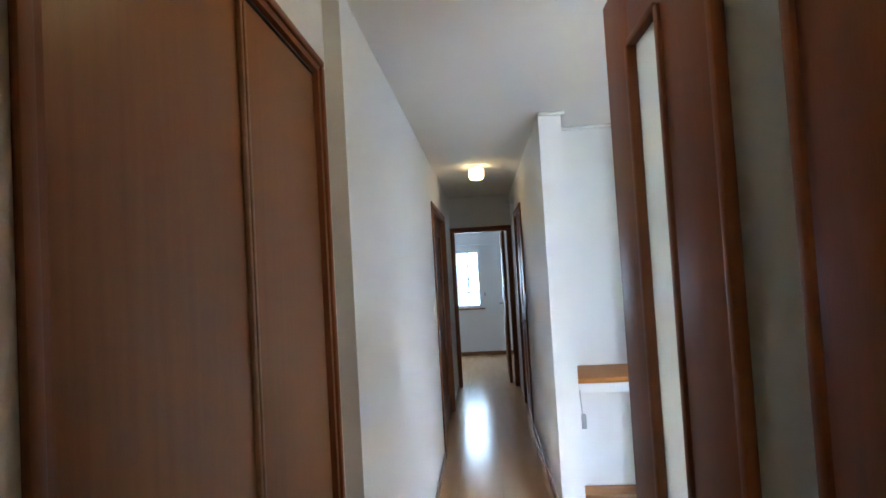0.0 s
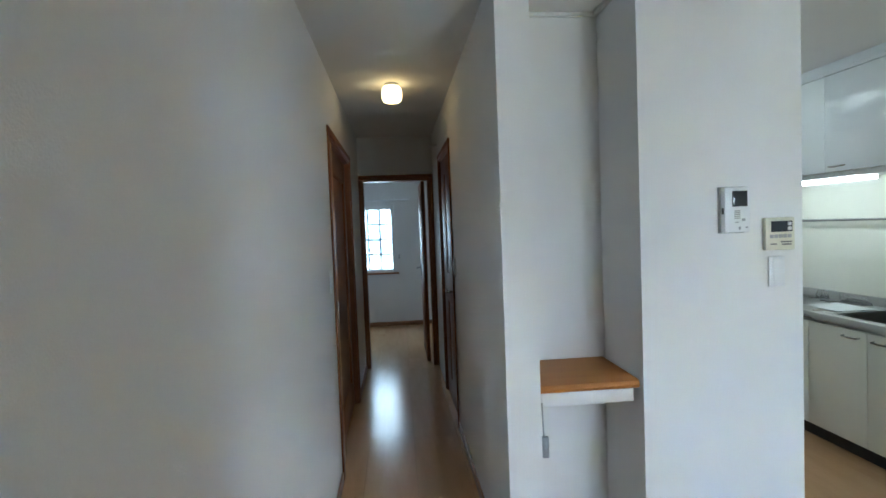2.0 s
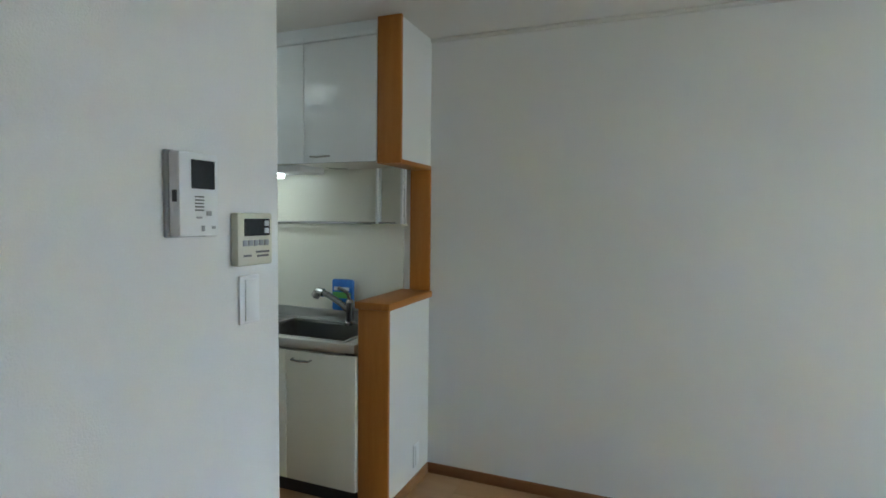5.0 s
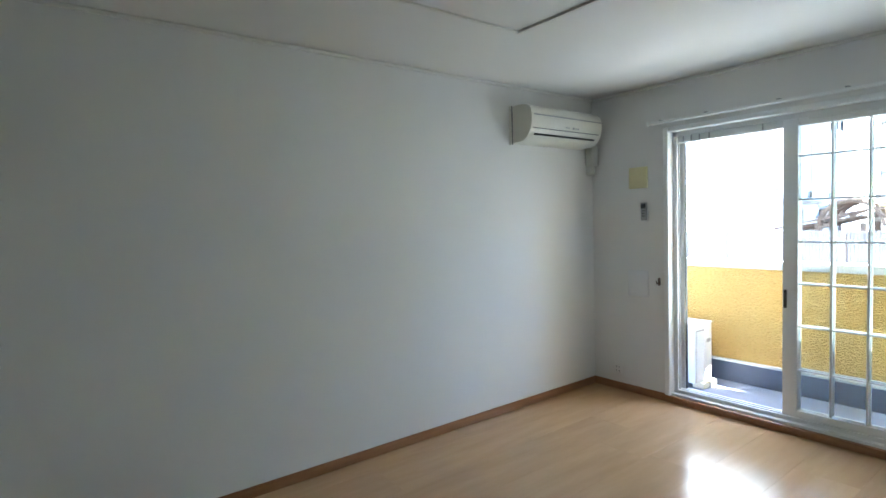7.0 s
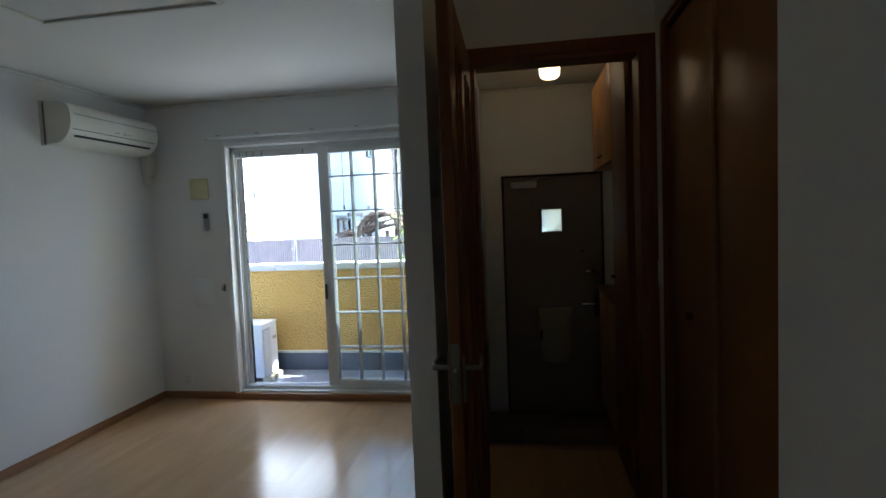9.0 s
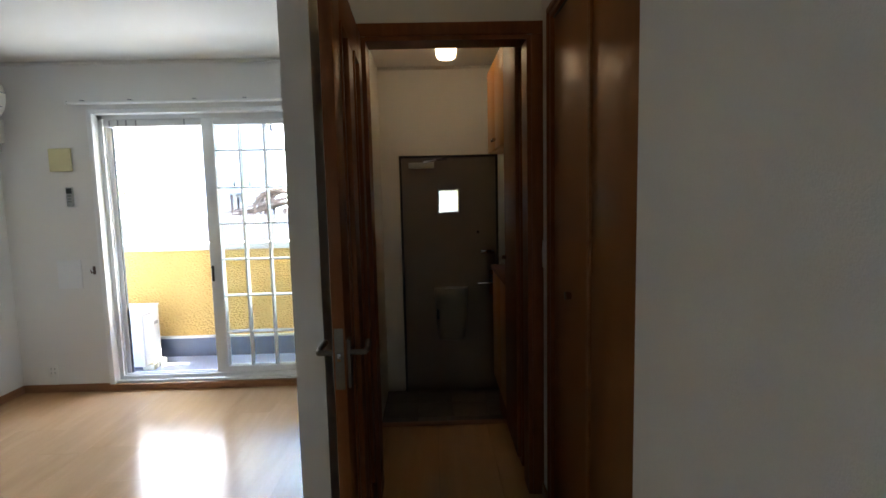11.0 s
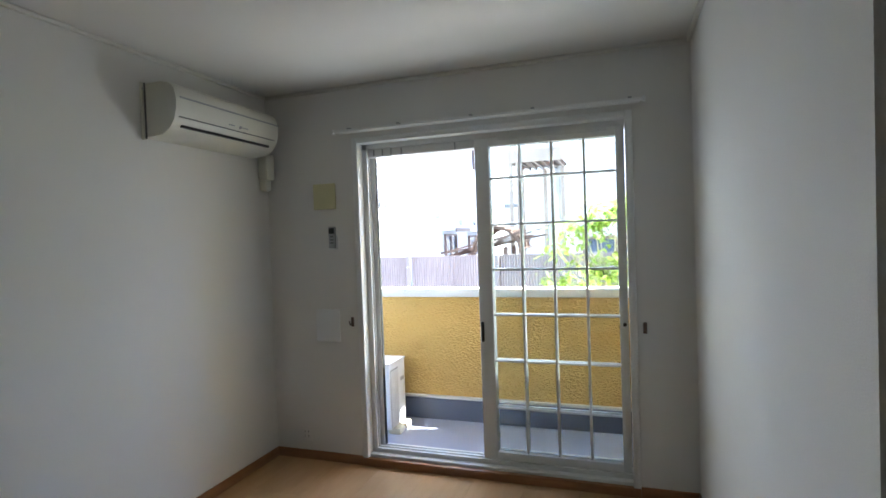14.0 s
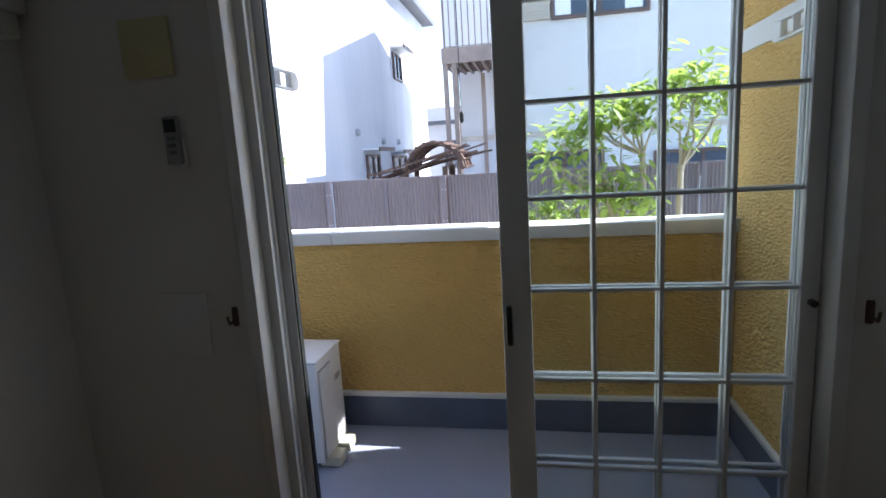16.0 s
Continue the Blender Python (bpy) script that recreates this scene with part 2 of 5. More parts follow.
DARKGLASS = surface("dark_window_glass", (0.04, 0.055, 0.08), (0.09, 0.115, 0.16), 0.05, 2.0, bump=0.0)
WINFRAME = surface("brown_window_frame", (0.09, 0.055, 0.045), (0.14, 0.085, 0.07), 0.45, 3.0)
ROOFTILE = surface("roof_tile", (0.09, 0.095, 0.105), (0.14, 0.145, 0.155), 0.6, 6.0)
FENCE = surface("purple_grey_fence", (0.115, 0.098, 0.108), (0.165, 0.142, 0.152), 0.6, 1.5, bump=0.08)
RUST = surface("painted_steel_brown", (0.17, 0.135, 0.115), (0.25, 0.205, 0.175), 0.6, 5.0)
OLDWOOD = surface("weathered_timber", (0.055, 0.033, 0.025), (0.115, 0.07, 0.05), 0.8, 5.0, (1, 1, 6), 0.3, vary=0.25)
# Yard is hidden by the parapet; pale tone chosen to bounce light to the ceiling.
GROUND = surface("pale_bounce_ground", (0.36, 0.36, 0.36), (0.48, 0.48, 0.475), 0.9, 1.2, bump=0.6, grain=40.0)
BARK = surface("pale_bark", (0.34, 0.30, 0.24), (0.48, 0.43, 0.35), 0.8, 9.0, bump=0.4)


def leaf_material():
    m, nt, b = material("leaf", 0.5)
    info = nt.nodes.new("ShaderNodeNewGeometry")
    ramp = nt.nodes.new("ShaderNodeValToRGB")
    ramp.color_ramp.elements[0].color, ramp.color_ramp.elements[1].color = (0.09, 0.14, 0.03, 1), (0.20, 0.27, 0.06, 1)
    nt.links.new(info.outputs["Random Per Island"], ramp.inputs[0])
    nt.links.new(ramp.outputs[0], b.inputs["Base Color"])
    tr = nt.nodes.new("ShaderNodeBsdfTranslucent")
    tr.inputs[0].default_value = (0.46, 0.60, 0.13, 1)
    mixs = nt.nodes.new("ShaderNodeMixShader")
    mixs.inputs[0].default_value = 0.55
    nt.links.new(b.outputs[0], mixs.inputs[1])
    nt.links.new(tr.outputs[0], mixs.inputs[2])
    nt.links.new(mixs.outputs[0], nt.nodes["Material Output"].inputs["Surface"])
    return m


LEAF = leaf_material()

# ---- mesh helpers ----
ORIGIN = {}


def box(bm, x0, x1, y0, y1, z0, z1, bev=0.0):
    """A block in world metres, with its edges rounded by bev."""
    r = bmesh.ops.create_cube(bm, size=1)
    vs = r["verts"]
    for v in vs:
        v.co = Vector(((x0 + x1) / 2 + v.co.x * (x1 - x0), (y0 + y1) / 2 + v.co.y * (y1 - y0), (z0 + z1) / 2 + v.co.z * (z1 - z0)))
    if bev:
        es = list({e for v in vs for e in v.link_edges})
        bmesh.ops.bevel(bm, geom=es, offset=bev, segments=2, affect="EDGES", profile=0.5)
    return bm


def rod(bm, a, b, r, n=10, r2=None, caps=True):
    """A round bar from a to b."""
    a, b = Vector(a), Vector(b)
    q = (b - a).to_track_quat("Z", "Y").to_matrix().to_4x4()
    bmesh.ops.create_cone(bm, cap_ends=caps, segments=n, radius1=r, radius2=r if r2 is None else r2, depth=(b - a).length,
                          matrix=Matrix.Translation((a + b) / 2) @ q)
    return bm


def pipe(bm, points, r, n=8):
    """A round bar bent through points, with round joints."""
    for a, b in zip(points, points[1:]):
        rod(bm, a, b, r, n)
    for p in points[1:-1]:
        bmesh.ops.create_icosphere(bm, subdivisions=1, radius=r, matrix=Matrix.Translation(p))
    return bm


def lathe(bm, centre, profile, n=24):
    """A turned shape round z: profile of (radius, height)."""
    cx, cy, cz = centre
    rings = [[bm.verts.new((cx + r * math.cos(2 * math.pi * i / n), cy + r * math.sin(2 * math.pi * i / n), cz + h)) for i in range(n)] for r, h in profile]
    for a, b in zip(rings, rings[1:]):
        for i in range(n):
            bm.faces.new((a[i], a[(i + 1) % n], b[(i + 1) % n], b[i]))
    for ring in (rings[0][::-1], rings[-1]):
        bm.faces.new(ring)
    return bm


def extrude_outline(bm, outline, axis, lo, hi):
    """A prism: outline of (u, v) pairs in the plane across axis."""
    def at(u, v, w):
        return {"x": (w, u, v), "y": (u, w, v), "z": (u, v, w)}[axis]
    a = [bm.verts.new(at(u, v, lo)) for u, v in outline]
    b = [bm.verts.new(at(u, v, hi)) for u, v in outline]
    n = len(outline)
    bm.faces.new(a[::-1]), bm.faces.new(b)
    for i in range(n):
        bm.faces.new((a[i], a[(i + 1) % n], b[(i + 1) % n], b[i]))
    bmesh.ops.recalc_face_normals(bm, faces=bm.faces)
    return bm


def smooth(me, limit=35):
    areas = sorted(p.area for p in me.polygons)
    mid = areas[len(areas) // 2]
    for p in me.polygons:
        p.use_smooth = p.area < 20 * mid      # broad faces of rounded blocks stay flat
    me.set_sharp_from_angle(angle=radians(limit))


def thing(name, base, label, category, group="", kind=""):
    ob = new(name)
    ob.empty_display_size = 0.05
    ob.location = base
    ORIGIN[ob] = Vector(base)
    return tagged(ob, label, category, group, kind)


def part(name, bm, mat, parent=None, label="", turn=None):
    """Links a bmesh, made in world metres, as one mesh object under parent."""
    if turn is not None:
        bmesh.ops.transform(bm, matrix=turn, verts=bm.verts)
    o = ORIGIN.get(parent, Vector((0, 0, 0)))
    bmesh.ops.translate(bm, vec=-o, verts=bm.verts)
    bmesh.ops.recalc_face_normals(bm, faces=bm.faces)
    me = bpy.data.meshes.new(name)
    bm.to_mesh(me)
    bm.free()
    smooth(me)
    me.materials.append(mat)
    ob = new(name, me)
    if parent is not None:
        ob.parent = parent
        ORIGIN[ob] = o
    return tagged(ob, label)


def B(*boxes, bev=0.0):
    bm = bmesh.new()
    for b in boxes:
        box(bm, *b, bev=bev)
    return bm


def structure(name, bm, mat, label, category):
    """A piece of the setting, its origin on its own lower corner."""
    ob = part(name, bm, mat, None)
    return tagged(ob, label, category, kind="structure")

# ---- structure: walls ----
H = 2.40
structure("wall_east", B((4.0, 4.14, -0.15, 6.9, -0.1, H)), WALLPAPER, "plain white papered wall of the living room and kitchen", "wall")
structure("wall_south", B((1.412, 1.70, -0.15, 0, -0.1, H), (3.358, 4.0, -0.15, 0, -0.1, H), (1.70, 3.358, -0.15, 0, 2.07, H), (1.70, 3.358, -0.15, 0, -0.1, 0.0)),
          WALLPAPER, "white papered wall around the balcony window", "wall")
structure("wall_hall_east", B((1.309, 1.412, -0.45, 2.06, -0.25, H)), WALLPAPER, "white papered partition wall between entry and living room", "wall")
structure("wall_entry_doorway", B((0.25, 0.45, 1.42, 1.55, 0, H), (1.22, 1.309, 1.42, 1.55, 0, H), (0.45, 1.22, 1.42, 1.55, 2.105, H)),
          WALLPAPER, "white papered wall with the entry doorway", "wall")
structure("wall_closet", B((0.30, 0.42, 1.55, 1.68, 0, H), (0.30, 0.42, 2.728, 2.775, 0, H), (0.30, 0.42, 1.68, 2.728, 2.145, H)), WALLPAPER, "white papered wall around the closet doors", "wall")
structure("wall_closet_back", B((-0.3, -0.2, 1.42, 2.775, 0, H), (-0.2, 0.25, 1.42, 1.55, 0, H)), WALLPAPER, "plain wall behind the closet", "wall")
structure("wall_corridor_west", B((0.355, 0.475, 2.775, 5.47, 0, H), (0.355, 0.475, 6.85, 7.9, 0, H), (0.355, 0.475, 5.47, 6.85, 2.045, H), (-0.3, 0.355, 2.775, 2.89, 0, H)),
          WALLPAPER, "white papered corridor wall with a sliding door", "wall")
structure("wall_corridor_east", B((1.243, 1.375, 4.345, 6.13, 0, H), (1.243, 1.375, 7.07, 7.9, 0, H), (1.243, 1.375, 6.13, 7.07, 2.06, H)),
          WALLPAPER, "white papered corridor wall ending in a slim pier", "wall")
structure("wall_niche_back", B((1.375, 1.787, 4.735, 4.93, 0, H)), WALLPAPER, "white papered back wall of the shelf niche", "wall")
structure("wall_block", B((1.787, 2.455, 4.345, 6.9, 0, H)), WALLPAPER, "white papered wall block carrying intercom and switches", "wall")
structure("wall_kitchen_north", B((2.455, 4.0, 6.78, 6.9, 0, H)), WALLPAPER, "plain kitchen end wall", "wall")
structure("wall_corridor_end", B((0.355, 0.485, 7.9, 8.02, 0, H), (1.225, 1.375, 7.9, 8.02, 0, H), (0.485, 1.225, 7.9, 8.02, 2.0, H)), WALLPAPER, "white papered wall over the bedroom doorway", "wall")
structure("wall_bedroom_north", B((-1.5, 0.20, 10.3, 10.42, 0, 2.3), (0.82, 2.2, 10.3, 10.42, 0, 2.3), (0.20, 0.82, 10.3, 10.42, 1.80, 2.3), (0.20, 0.82, 10.3, 10.42, 0, 0.80)),
          WALLPAPER, "white papered bedroom wall around a small window", "wall")
structure("wall_bedroom_sides", B((-1.6, -1.5, 8.02, 10.42, 0, 2.3), (2.2, 2.3, 8.02, 10.42, 0, 2.3), (-1.5, 0.355, 7.9, 8.02, 0, 2.3), (1.375, 2.2, 7.9, 8.02, 0, 2.3)), WALLPAPER, "plain bedroom walls", "wall")
structure("wall_entry_west", B((-0.10, 0.0, -0.45, 1.42, -0.25, H)), WALLPAPER, "plain white papered entry wall", "wall")
structure("wall_entry_south", B((0.0, 0.383, -0.45, -0.34, -0.25, H), (1.163, 1.309, -0.45, -0.34, -0.25, H), (0.383, 1.163, -0.45, -0.34, 1.719, H)), WALLPAPER, "white papered wall around the front door", "wall")
structure("wall_washroom", B((1.375, 1.787, 7.2, 7.3, 0, H), (1.70, 1.787, 4.93, 7.3, 0, H)), WALLPAPER, "plain wall behind the corridor door", "wall")
structure("wall_west_room", B((-0.3, -0.2, 2.89, 7.9, 0, H)), WALLPAPER, "plain wall behind the sliding door", "wall")
structure("ceiling", B((-0.3, 4.14, -0.45, 8.02, H, H + 0.1)), CEILING, "white papered ceiling", "ceiling")
structure("ceiling_bedroom", B((-1.6, 2.3, 8.02, 10.42, 2.2, 2.3)), CEILING, "white bedroom ceiling", "ceiling")
floor = structure("floor", B((-0.3, 4.0, 0.78, 8.02, -0.1, -0.011), (1.412, 4.0, 0.0, 0.78, -0.1, -0.011), (-1.5, 2.2, 8.02, 10.3, -0.1, -0.011)), UNDERFLOOR, "glossy light wood laminate floor boards", "floor")
entry_floor = structure("floor_entry", B((0.0, 1.309, -0.34, 0.72, -0.3, -0.212)), TILE, "dark tiled entry floor one step down", "floor")
structure("entry_step", B((0.0, 1.309, 0.72, 0.78, -0.3, 0.004), bev=0.004), BASEWOOD, "wooden edge of the entry step", "step")

# coves and baseboards
cove_runs = ((3.978, 4.0, 0, 4.565), (1.412, 4.0, 0.0, 0.022), (1.412, 1.434, 0.022, 2.06), (1.287, 1.434, 2.06, 2.082), (1.287, 1.309, 1.572, 2.06), (0.42, 1.309, 1.55, 1.572),
             (0.42, 0.442, 1.572, 2.753), (0.42, 0.475, 2.753, 2.775), (1.787, 2.477, 4.323, 4.345), (2.455, 2.477, 4.345, 6.78), (1.243, 1.397, 4.323, 4.345), (1.375, 1.397, 4.345, 4.713),
             (1.375, 1.787, 4.713, 4.735), (1.765, 1.787, 4.345, 4.713), (0.0, 1.309, -0.34, -0.318))
for run in cove_runs:
    bm = B((*run, H - 0.022, H - 0.001), bev=0.006)
    structure("cove_trim", bm, COVE, "thin off-white ceiling trim", "trim")
base_runs = ((3.99, 4.0, 0.0, 4.565), (1.412, 1.70, 0, 0.01), (3.358, 3.99, 0, 0.01), (1.412, 1.422, 0.01, 2.07), (1.299, 1.412, 2.06, 2.07), (0.475, 0.485, 2.775, 5.43),
             (0.475, 0.485, 6.89, 7.86), (1.233, 1.243, 4.335, 6.09), (1.233, 1.385, 4.335, 4.345), (1.375, 1.385, 4.345, 4.725), (1.375, 1.787, 4.725, 4.735), (1.777, 1.787, 4.335, 4.725),
             (1.777, 2.465, 4.335, 4.345), (2.455, 2.465, 4.345, 6.78), (3.52, 3.99, 4.555, 4.565), (-1.5, 2.2, 10.29, 10.3), (0.42, 0.43, 1.562, 1.675), (0.42, 0.43, 2.74, 2.775), (1.299, 1.309, 1.6, 2.06))
for run in base_runs:
    structure("baseboard", B((*run, 0.0, 0.06), bev=0.003), BASEWOOD, "narrow brown wooden baseboard", "baseboard")


# ---- doors and casings ----
def casing(name, axis, plane, out, a, b, top, w, depth, mat, label):
    """Door casing on both sides of nothing: two uprights and a head on a wall plane. axis 'x': the wall faces x."""
    lo, hi = sorted((plane, plane + out))
    def bx(u0, u1, z0, z1):
        return (lo, hi, u0, u1, z0, z1) if axis == "x" else (u0, u1, lo, hi, z0, z1)
    def lining(u0, u1, z0, z1):
        p0, p1 = sorted((plane + out * 0.2, plane - depth * (1 if out > 0 else -1)))
        return (p0, p1, u0, u1, z0, z1) if axis == "x" else (u0, u1, p0, p1, z0, z1)
    t = thing(name, ((plane, a, 0) if axis == "x" else (a, plane, 0)), label, "door frame", kind="structure")
    part("upright", B(bx(a - w, a, 0, top), bev=0.005), mat, t)
    part("upright", B(bx(b, b + w, 0, top), bev=0.005), mat, t)
    part("head", B(bx(a - w, b + w, top, top + w), bev=0.005), mat, t)
    e = 0.018
    part("jamb_lining", B(lining(a - 0.002, a + e, 0, top)), mat, t)
    part("jamb_lining", B(lining(b - e, b + 0.002, 0, top)), mat, t)
    part("head_lining", B(lining(a + e, b - e, top - e, top + 0.002)), mat, t)
    return t


def lever(parent, centre, side, along, mat=CHROME):
    """Lever handle on a face that looks along side (unit vector); the lever points along 'along'."""
    c, s, a = Vector(centre), Vector(side), Vector(along)
    up = Vector((0, 0, 1))
    bm = bmesh.new()
    p = c + s * 0.004
    m = Matrix((a, up, s)).transposed().to_4x4()
    bmesh.ops.create_cube(bm, size=1, matrix=Matrix.Translation(p) @ m @ Matrix.Diagonal((0.04, 0.15, 0.008, 1)))
    bmesh.ops.bevel(bm, geom=bm.edges[:], offset=0.003, segments=2, affect="EDGES")
    plate = part("handle_plate", bm, mat, parent)
    q = c + up * 0.03
    part("lever", pipe(bmesh.new(), [q, q + s * 0.05, q + s * 0.055 + a * 0.03, q + s * 0.05 + a * 0.115], 0.009, 10), mat, plate, "brushed metal lever")


# entry doorway and its opened glazed door
casing("door_frame_entry", "y", 1.55, 0.012, 0.47, 1.20, 2.09, 0.055, 0.13, DOORWOOD, "dark brown wooden frame of the entry doorway")
hall_door = thing("glazed_door", (1.213, 1.61, 0.008), "open dark brown wooden door with two frosted glass strips", "door")
for nm, y0, y1, z0, z1 in (("stile", 1.605, 1.76, 0.008, 2.085), ("stile", 2.255, 2.415, 0.008, 2.085), ("middle_stile", 1.912, 2.098, 0.20, 1.935), ("top_rail", 1.76, 2.255, 1.935, 2.085), ("bottom_rail", 1.76, 2.255, 0.008, 0.20)):
    part(nm, B((1.195, 1.231, y0, y1, z0, z1), bev=0.002), DOORWOOD, hall_door)
for y0, y1 in ((1.76, 1.912), (2.098, 2.255)):
    g = part("glass_strip", B((1.209, 1.217, y0, y1, 0.2, 1.935)), FROST, hall_door, "frosted glass strip")
    bm = bmesh.new()
    for xs in ((1.188, 1.207), (1.219, 1.238)):
        for bx in ((y0 - 0.012, y0 + 0.006, 0.2, 1.935), (y1 - 0.006, y1 + 0.012, 0.2, 1.935)):
            box(bm, xs[0], xs[1], *bx, bev=0.004)
        for bz in ((0.19, 0.206), (1.929, 1.945)):
            box(bm, xs[0], xs[1], y0 + 0.006, y1 - 0.006, *bz, bev=0.004)
    part("glazing_bead", bm, DOORWOOD, hall_door)
lever(hall_door, (1.195, 2.365, 0.925), (-1, 0, 0), (0, -1, 0), DULLMETAL)
lever(hall_door, (1.231, 2.365, 0.925), (1, 0, 0), (0, -1, 0), DULLMETAL)
part("latch_plate", B((1.200, 1.226, 2.414, 2.418, 0.86, 1.04), bev=0.001), DULLMETAL, hall_door, "brushed metal latch plate")
part("latch_bolt", B((1.207, 1.219, 2.417, 2.426, 0.945, 0.97), bev=0.002), CHROME, hall_door)
for z in (0.25, 1.0, 1.8):
    part("hinge", rod(bmesh.new(), (1.213, 1.598, z), (1.213, 1.598, z + 0.09), 0.008), CHROME, hall_door)
hall_door.rotation_euler.z = radians(1.6)

# closet with two folding panels
casing("door_frame_closet", "x", 0.42, 0.012, 1.70, 2.71, 2.13, 0.022, 0.1, DOORWOOD, "brown wooden frame of the hall closet")
closet = thing("folding_door", (0.395, 1.78, 0.01), "closed brown wooden folding closet doors", "door")
for y0, y1 in ((1.722, 2.218), (2.222, 2.69)):
    pnl = part("door_panel", B((0.383, 0.407, y0, y1, 0.012, 2.10), bev=0.002), CLOSETWOOD, closet)
part("edge_bead", B((0.406, 0.418, 2.206, 2.2175, 0.012, 2.10), (0.406, 0.418, 2.2225, 2.234, 0.012, 2.10), bev=0.004), BASEWOOD, closet, "rounded brown edge bead")
part("top_track", B((0.375, 0.412, 1.722, 2.69, 2.102, 2.107)), BLACK, closet, "dark top track")
part("knob", rod(bmesh.new(), (0.407, 1.98, 1.03), (0.428, 1.98, 1.03), 0.013, 14, 0.016), CHROME, closet, "small metal pull knob")

# corridor sliding door
casing("door_frame_sliding", "x", 0.475, 0.012, 5.49, 6.83, 2.02, 0.045, 0.12, DOORWOOD, "brown wooden frame of the sliding door")
slide = thing("sliding_door", (0.41, 5.51, 0.008), "orange-brown wooden sliding doors with an inset panel", "door")
part("front_leaf", B((0.446, 0.470, 5.51, 5.71, 0.008, 2.0), bev=0.002), PINE, slide, "plain orange-brown leaf")
for nm, y0, y1, z0, z1 in (("stile", 5.70, 5.88, 0.008, 2.0), ("stile", 6.66, 6.81, 0.008, 2.0), ("top_rail", 5.88, 6.66, 1.84, 2.0), ("bottom_rail", 5.88, 6.66, 0.008, 0.22)):
    part(nm, B((0.408, 0.438, y0, y1, z0, z1), bev=0.002), CLOSETWOOD, slide)
part("inset_panel", B((0.419, 0.427, 5.88, 6.66, 0.22, 1.84)), DOORWOOD, slide, "darker inset panel")
part("panel_bead", B((0.425, 0.443, 5.874, 5.892, 0.22, 1.84), (0.425, 0.443, 6.648, 6.666, 0.22, 1.84), (0.425, 0.443, 5.892, 6.648, 1.83, 1.848), bev=0.004), DOORWOOD, slide, "glossy rounded bead")
part("finger_pull", B((0.469, 0.473, 5.66, 5.69, 0.88, 1.02), bev=0.0015), CHROME, slide)

# corridor washroom door
casing("door_frame_washroom", "x", 1.243, -0.012, 6.15, 7.05, 2.04, 0.045, 0.12, DOORWOOD, "dark brown wooden frame of a corridor door")
wash = thing("panel_door", (1.27, 6.17, 0.008), "closed dark brown wooden door with raised panels", "door")
part("leaf", B((1.255, 1.285, 6.17, 7.03, 0.008, 2.02), bev=0.002), DOORWOOD, wash)
for y0, y1 in ((6.27, 6.56), (6.64, 6.93)):
    for z0, z1 in ((0.2, 0.85), (1.08, 1.88)):
        part("raised_panel", B((1.248, 1.256, y0, y1, z0, z1), bev=0.004), DOORWOOD, wash)
lever(wash, (1.255, 6.22, 0.95), (-1, 0, 0), (0, 1, 0))

# bedroom doorway and its opened door
casing("door_frame_bedroom", "y", 7.9, -0.012, 0.505, 1.205, 1.965, 0.045, 0.12, DOORWOOD, "dark brown wooden frame of the bedroom doorway")
bed_door = thing("panel_door", (1.19, 8.03, 0.008), "dark brown wooden bedroom door standing open", "door")
part("leaf", B((1.125, 1.16, 8.04, 8.74, 0.008, 1.95), bev=0.002), DOORWOOD, bed_door)
for z0, z1 in ((0.2, 0.85), (1.05, 1.82)):
    part("raised_panel", B((1.118, 1.127, 8.14, 8.64, z0, z1), bev=0.004), DOORWOOD, bed_door)
lever(bed_door, (1.125, 8.68, 0.95), (-1, 0, 0), (0, -1, 0), GREYPL)

# bedroom window
bw = thing("window_bedroom", (0.51, 10.36, 0.8), "white bedroom window with frosted panes in a grid", "window", kind="structure")
for bx in ((0.20, 0.245, 0.80, 1.80), (0.775, 0.82, 0.80, 1.80), (0.245, 0.775, 0.80, 0.845), (0.245, 0.775, 1.745, 1.80)):
    part("window_frame", B((bx[0], bx[1], 10.302, 10.40, bx[2], bx[3]), bev=0.003), FRAMEWHITE, bw)
for i in range(3):
    for j in range(4):
        x0, z0 = 0.245 + i * 0.53 / 3, 0.845 + j * 0.225
        part("pane", B((x0, x0 + 0.53 / 3, 10.355, 10.361, z0, z0 + 0.225)), FROSTDULL, bw).visible_shadow = False
# Bars are grey rather than white: their backlit darkness is in the colour.
for i in (1, 2):
    x = 0.245 + i * 0.53 / 3
    part("glazing_bar", B((x - 0.009, x + 0.009, 10.345, 10.372, 0.845, 1.745)), GREYPL, bw)
for j in (1, 2, 3):
    z = 0.845 + j * 0.225
    part("glazing_bar", B((0.245, 0.775, 10.347, 10.370, z - 0.009, z + 0.009)), GREYPL, bw)
part("window_sill", B((0.16, 0.86, 10.27, 10.302, 0.775, 0.80), bev=0.004), BASEWOOD, bw, "dark wooden sill")
br = thing("curtain_rail", (0.5, 10.28, 1.86), "slim white curtain rail over the bedroom window", "curtain rail")
part("rail", B((0.12, 1.05, 10.255, 10.275, 1.86, 1.885), bev=0.004), WHITEPL, br)
for x in (0.2, 0.95):
    part("bracket", B((x, x + 0.02, 10.27, 10.3, 1.86, 1.885)), WHITEPL, br)
hook = thing("tassel_hook", (0.87, 10.3, 1.03), "small metal curtain tassel hook on the wall", "hook")
part("plate", B((0.86, 0.88, 10.296, 10.3, 1.0, 1.06), bev=0.001), GREYPL, hook)
part("peg", rod(bmesh.new(), (0.87, 10.296, 1.03), (0.87, 10.27, 1.04), 0.005), GREYPL, hook)


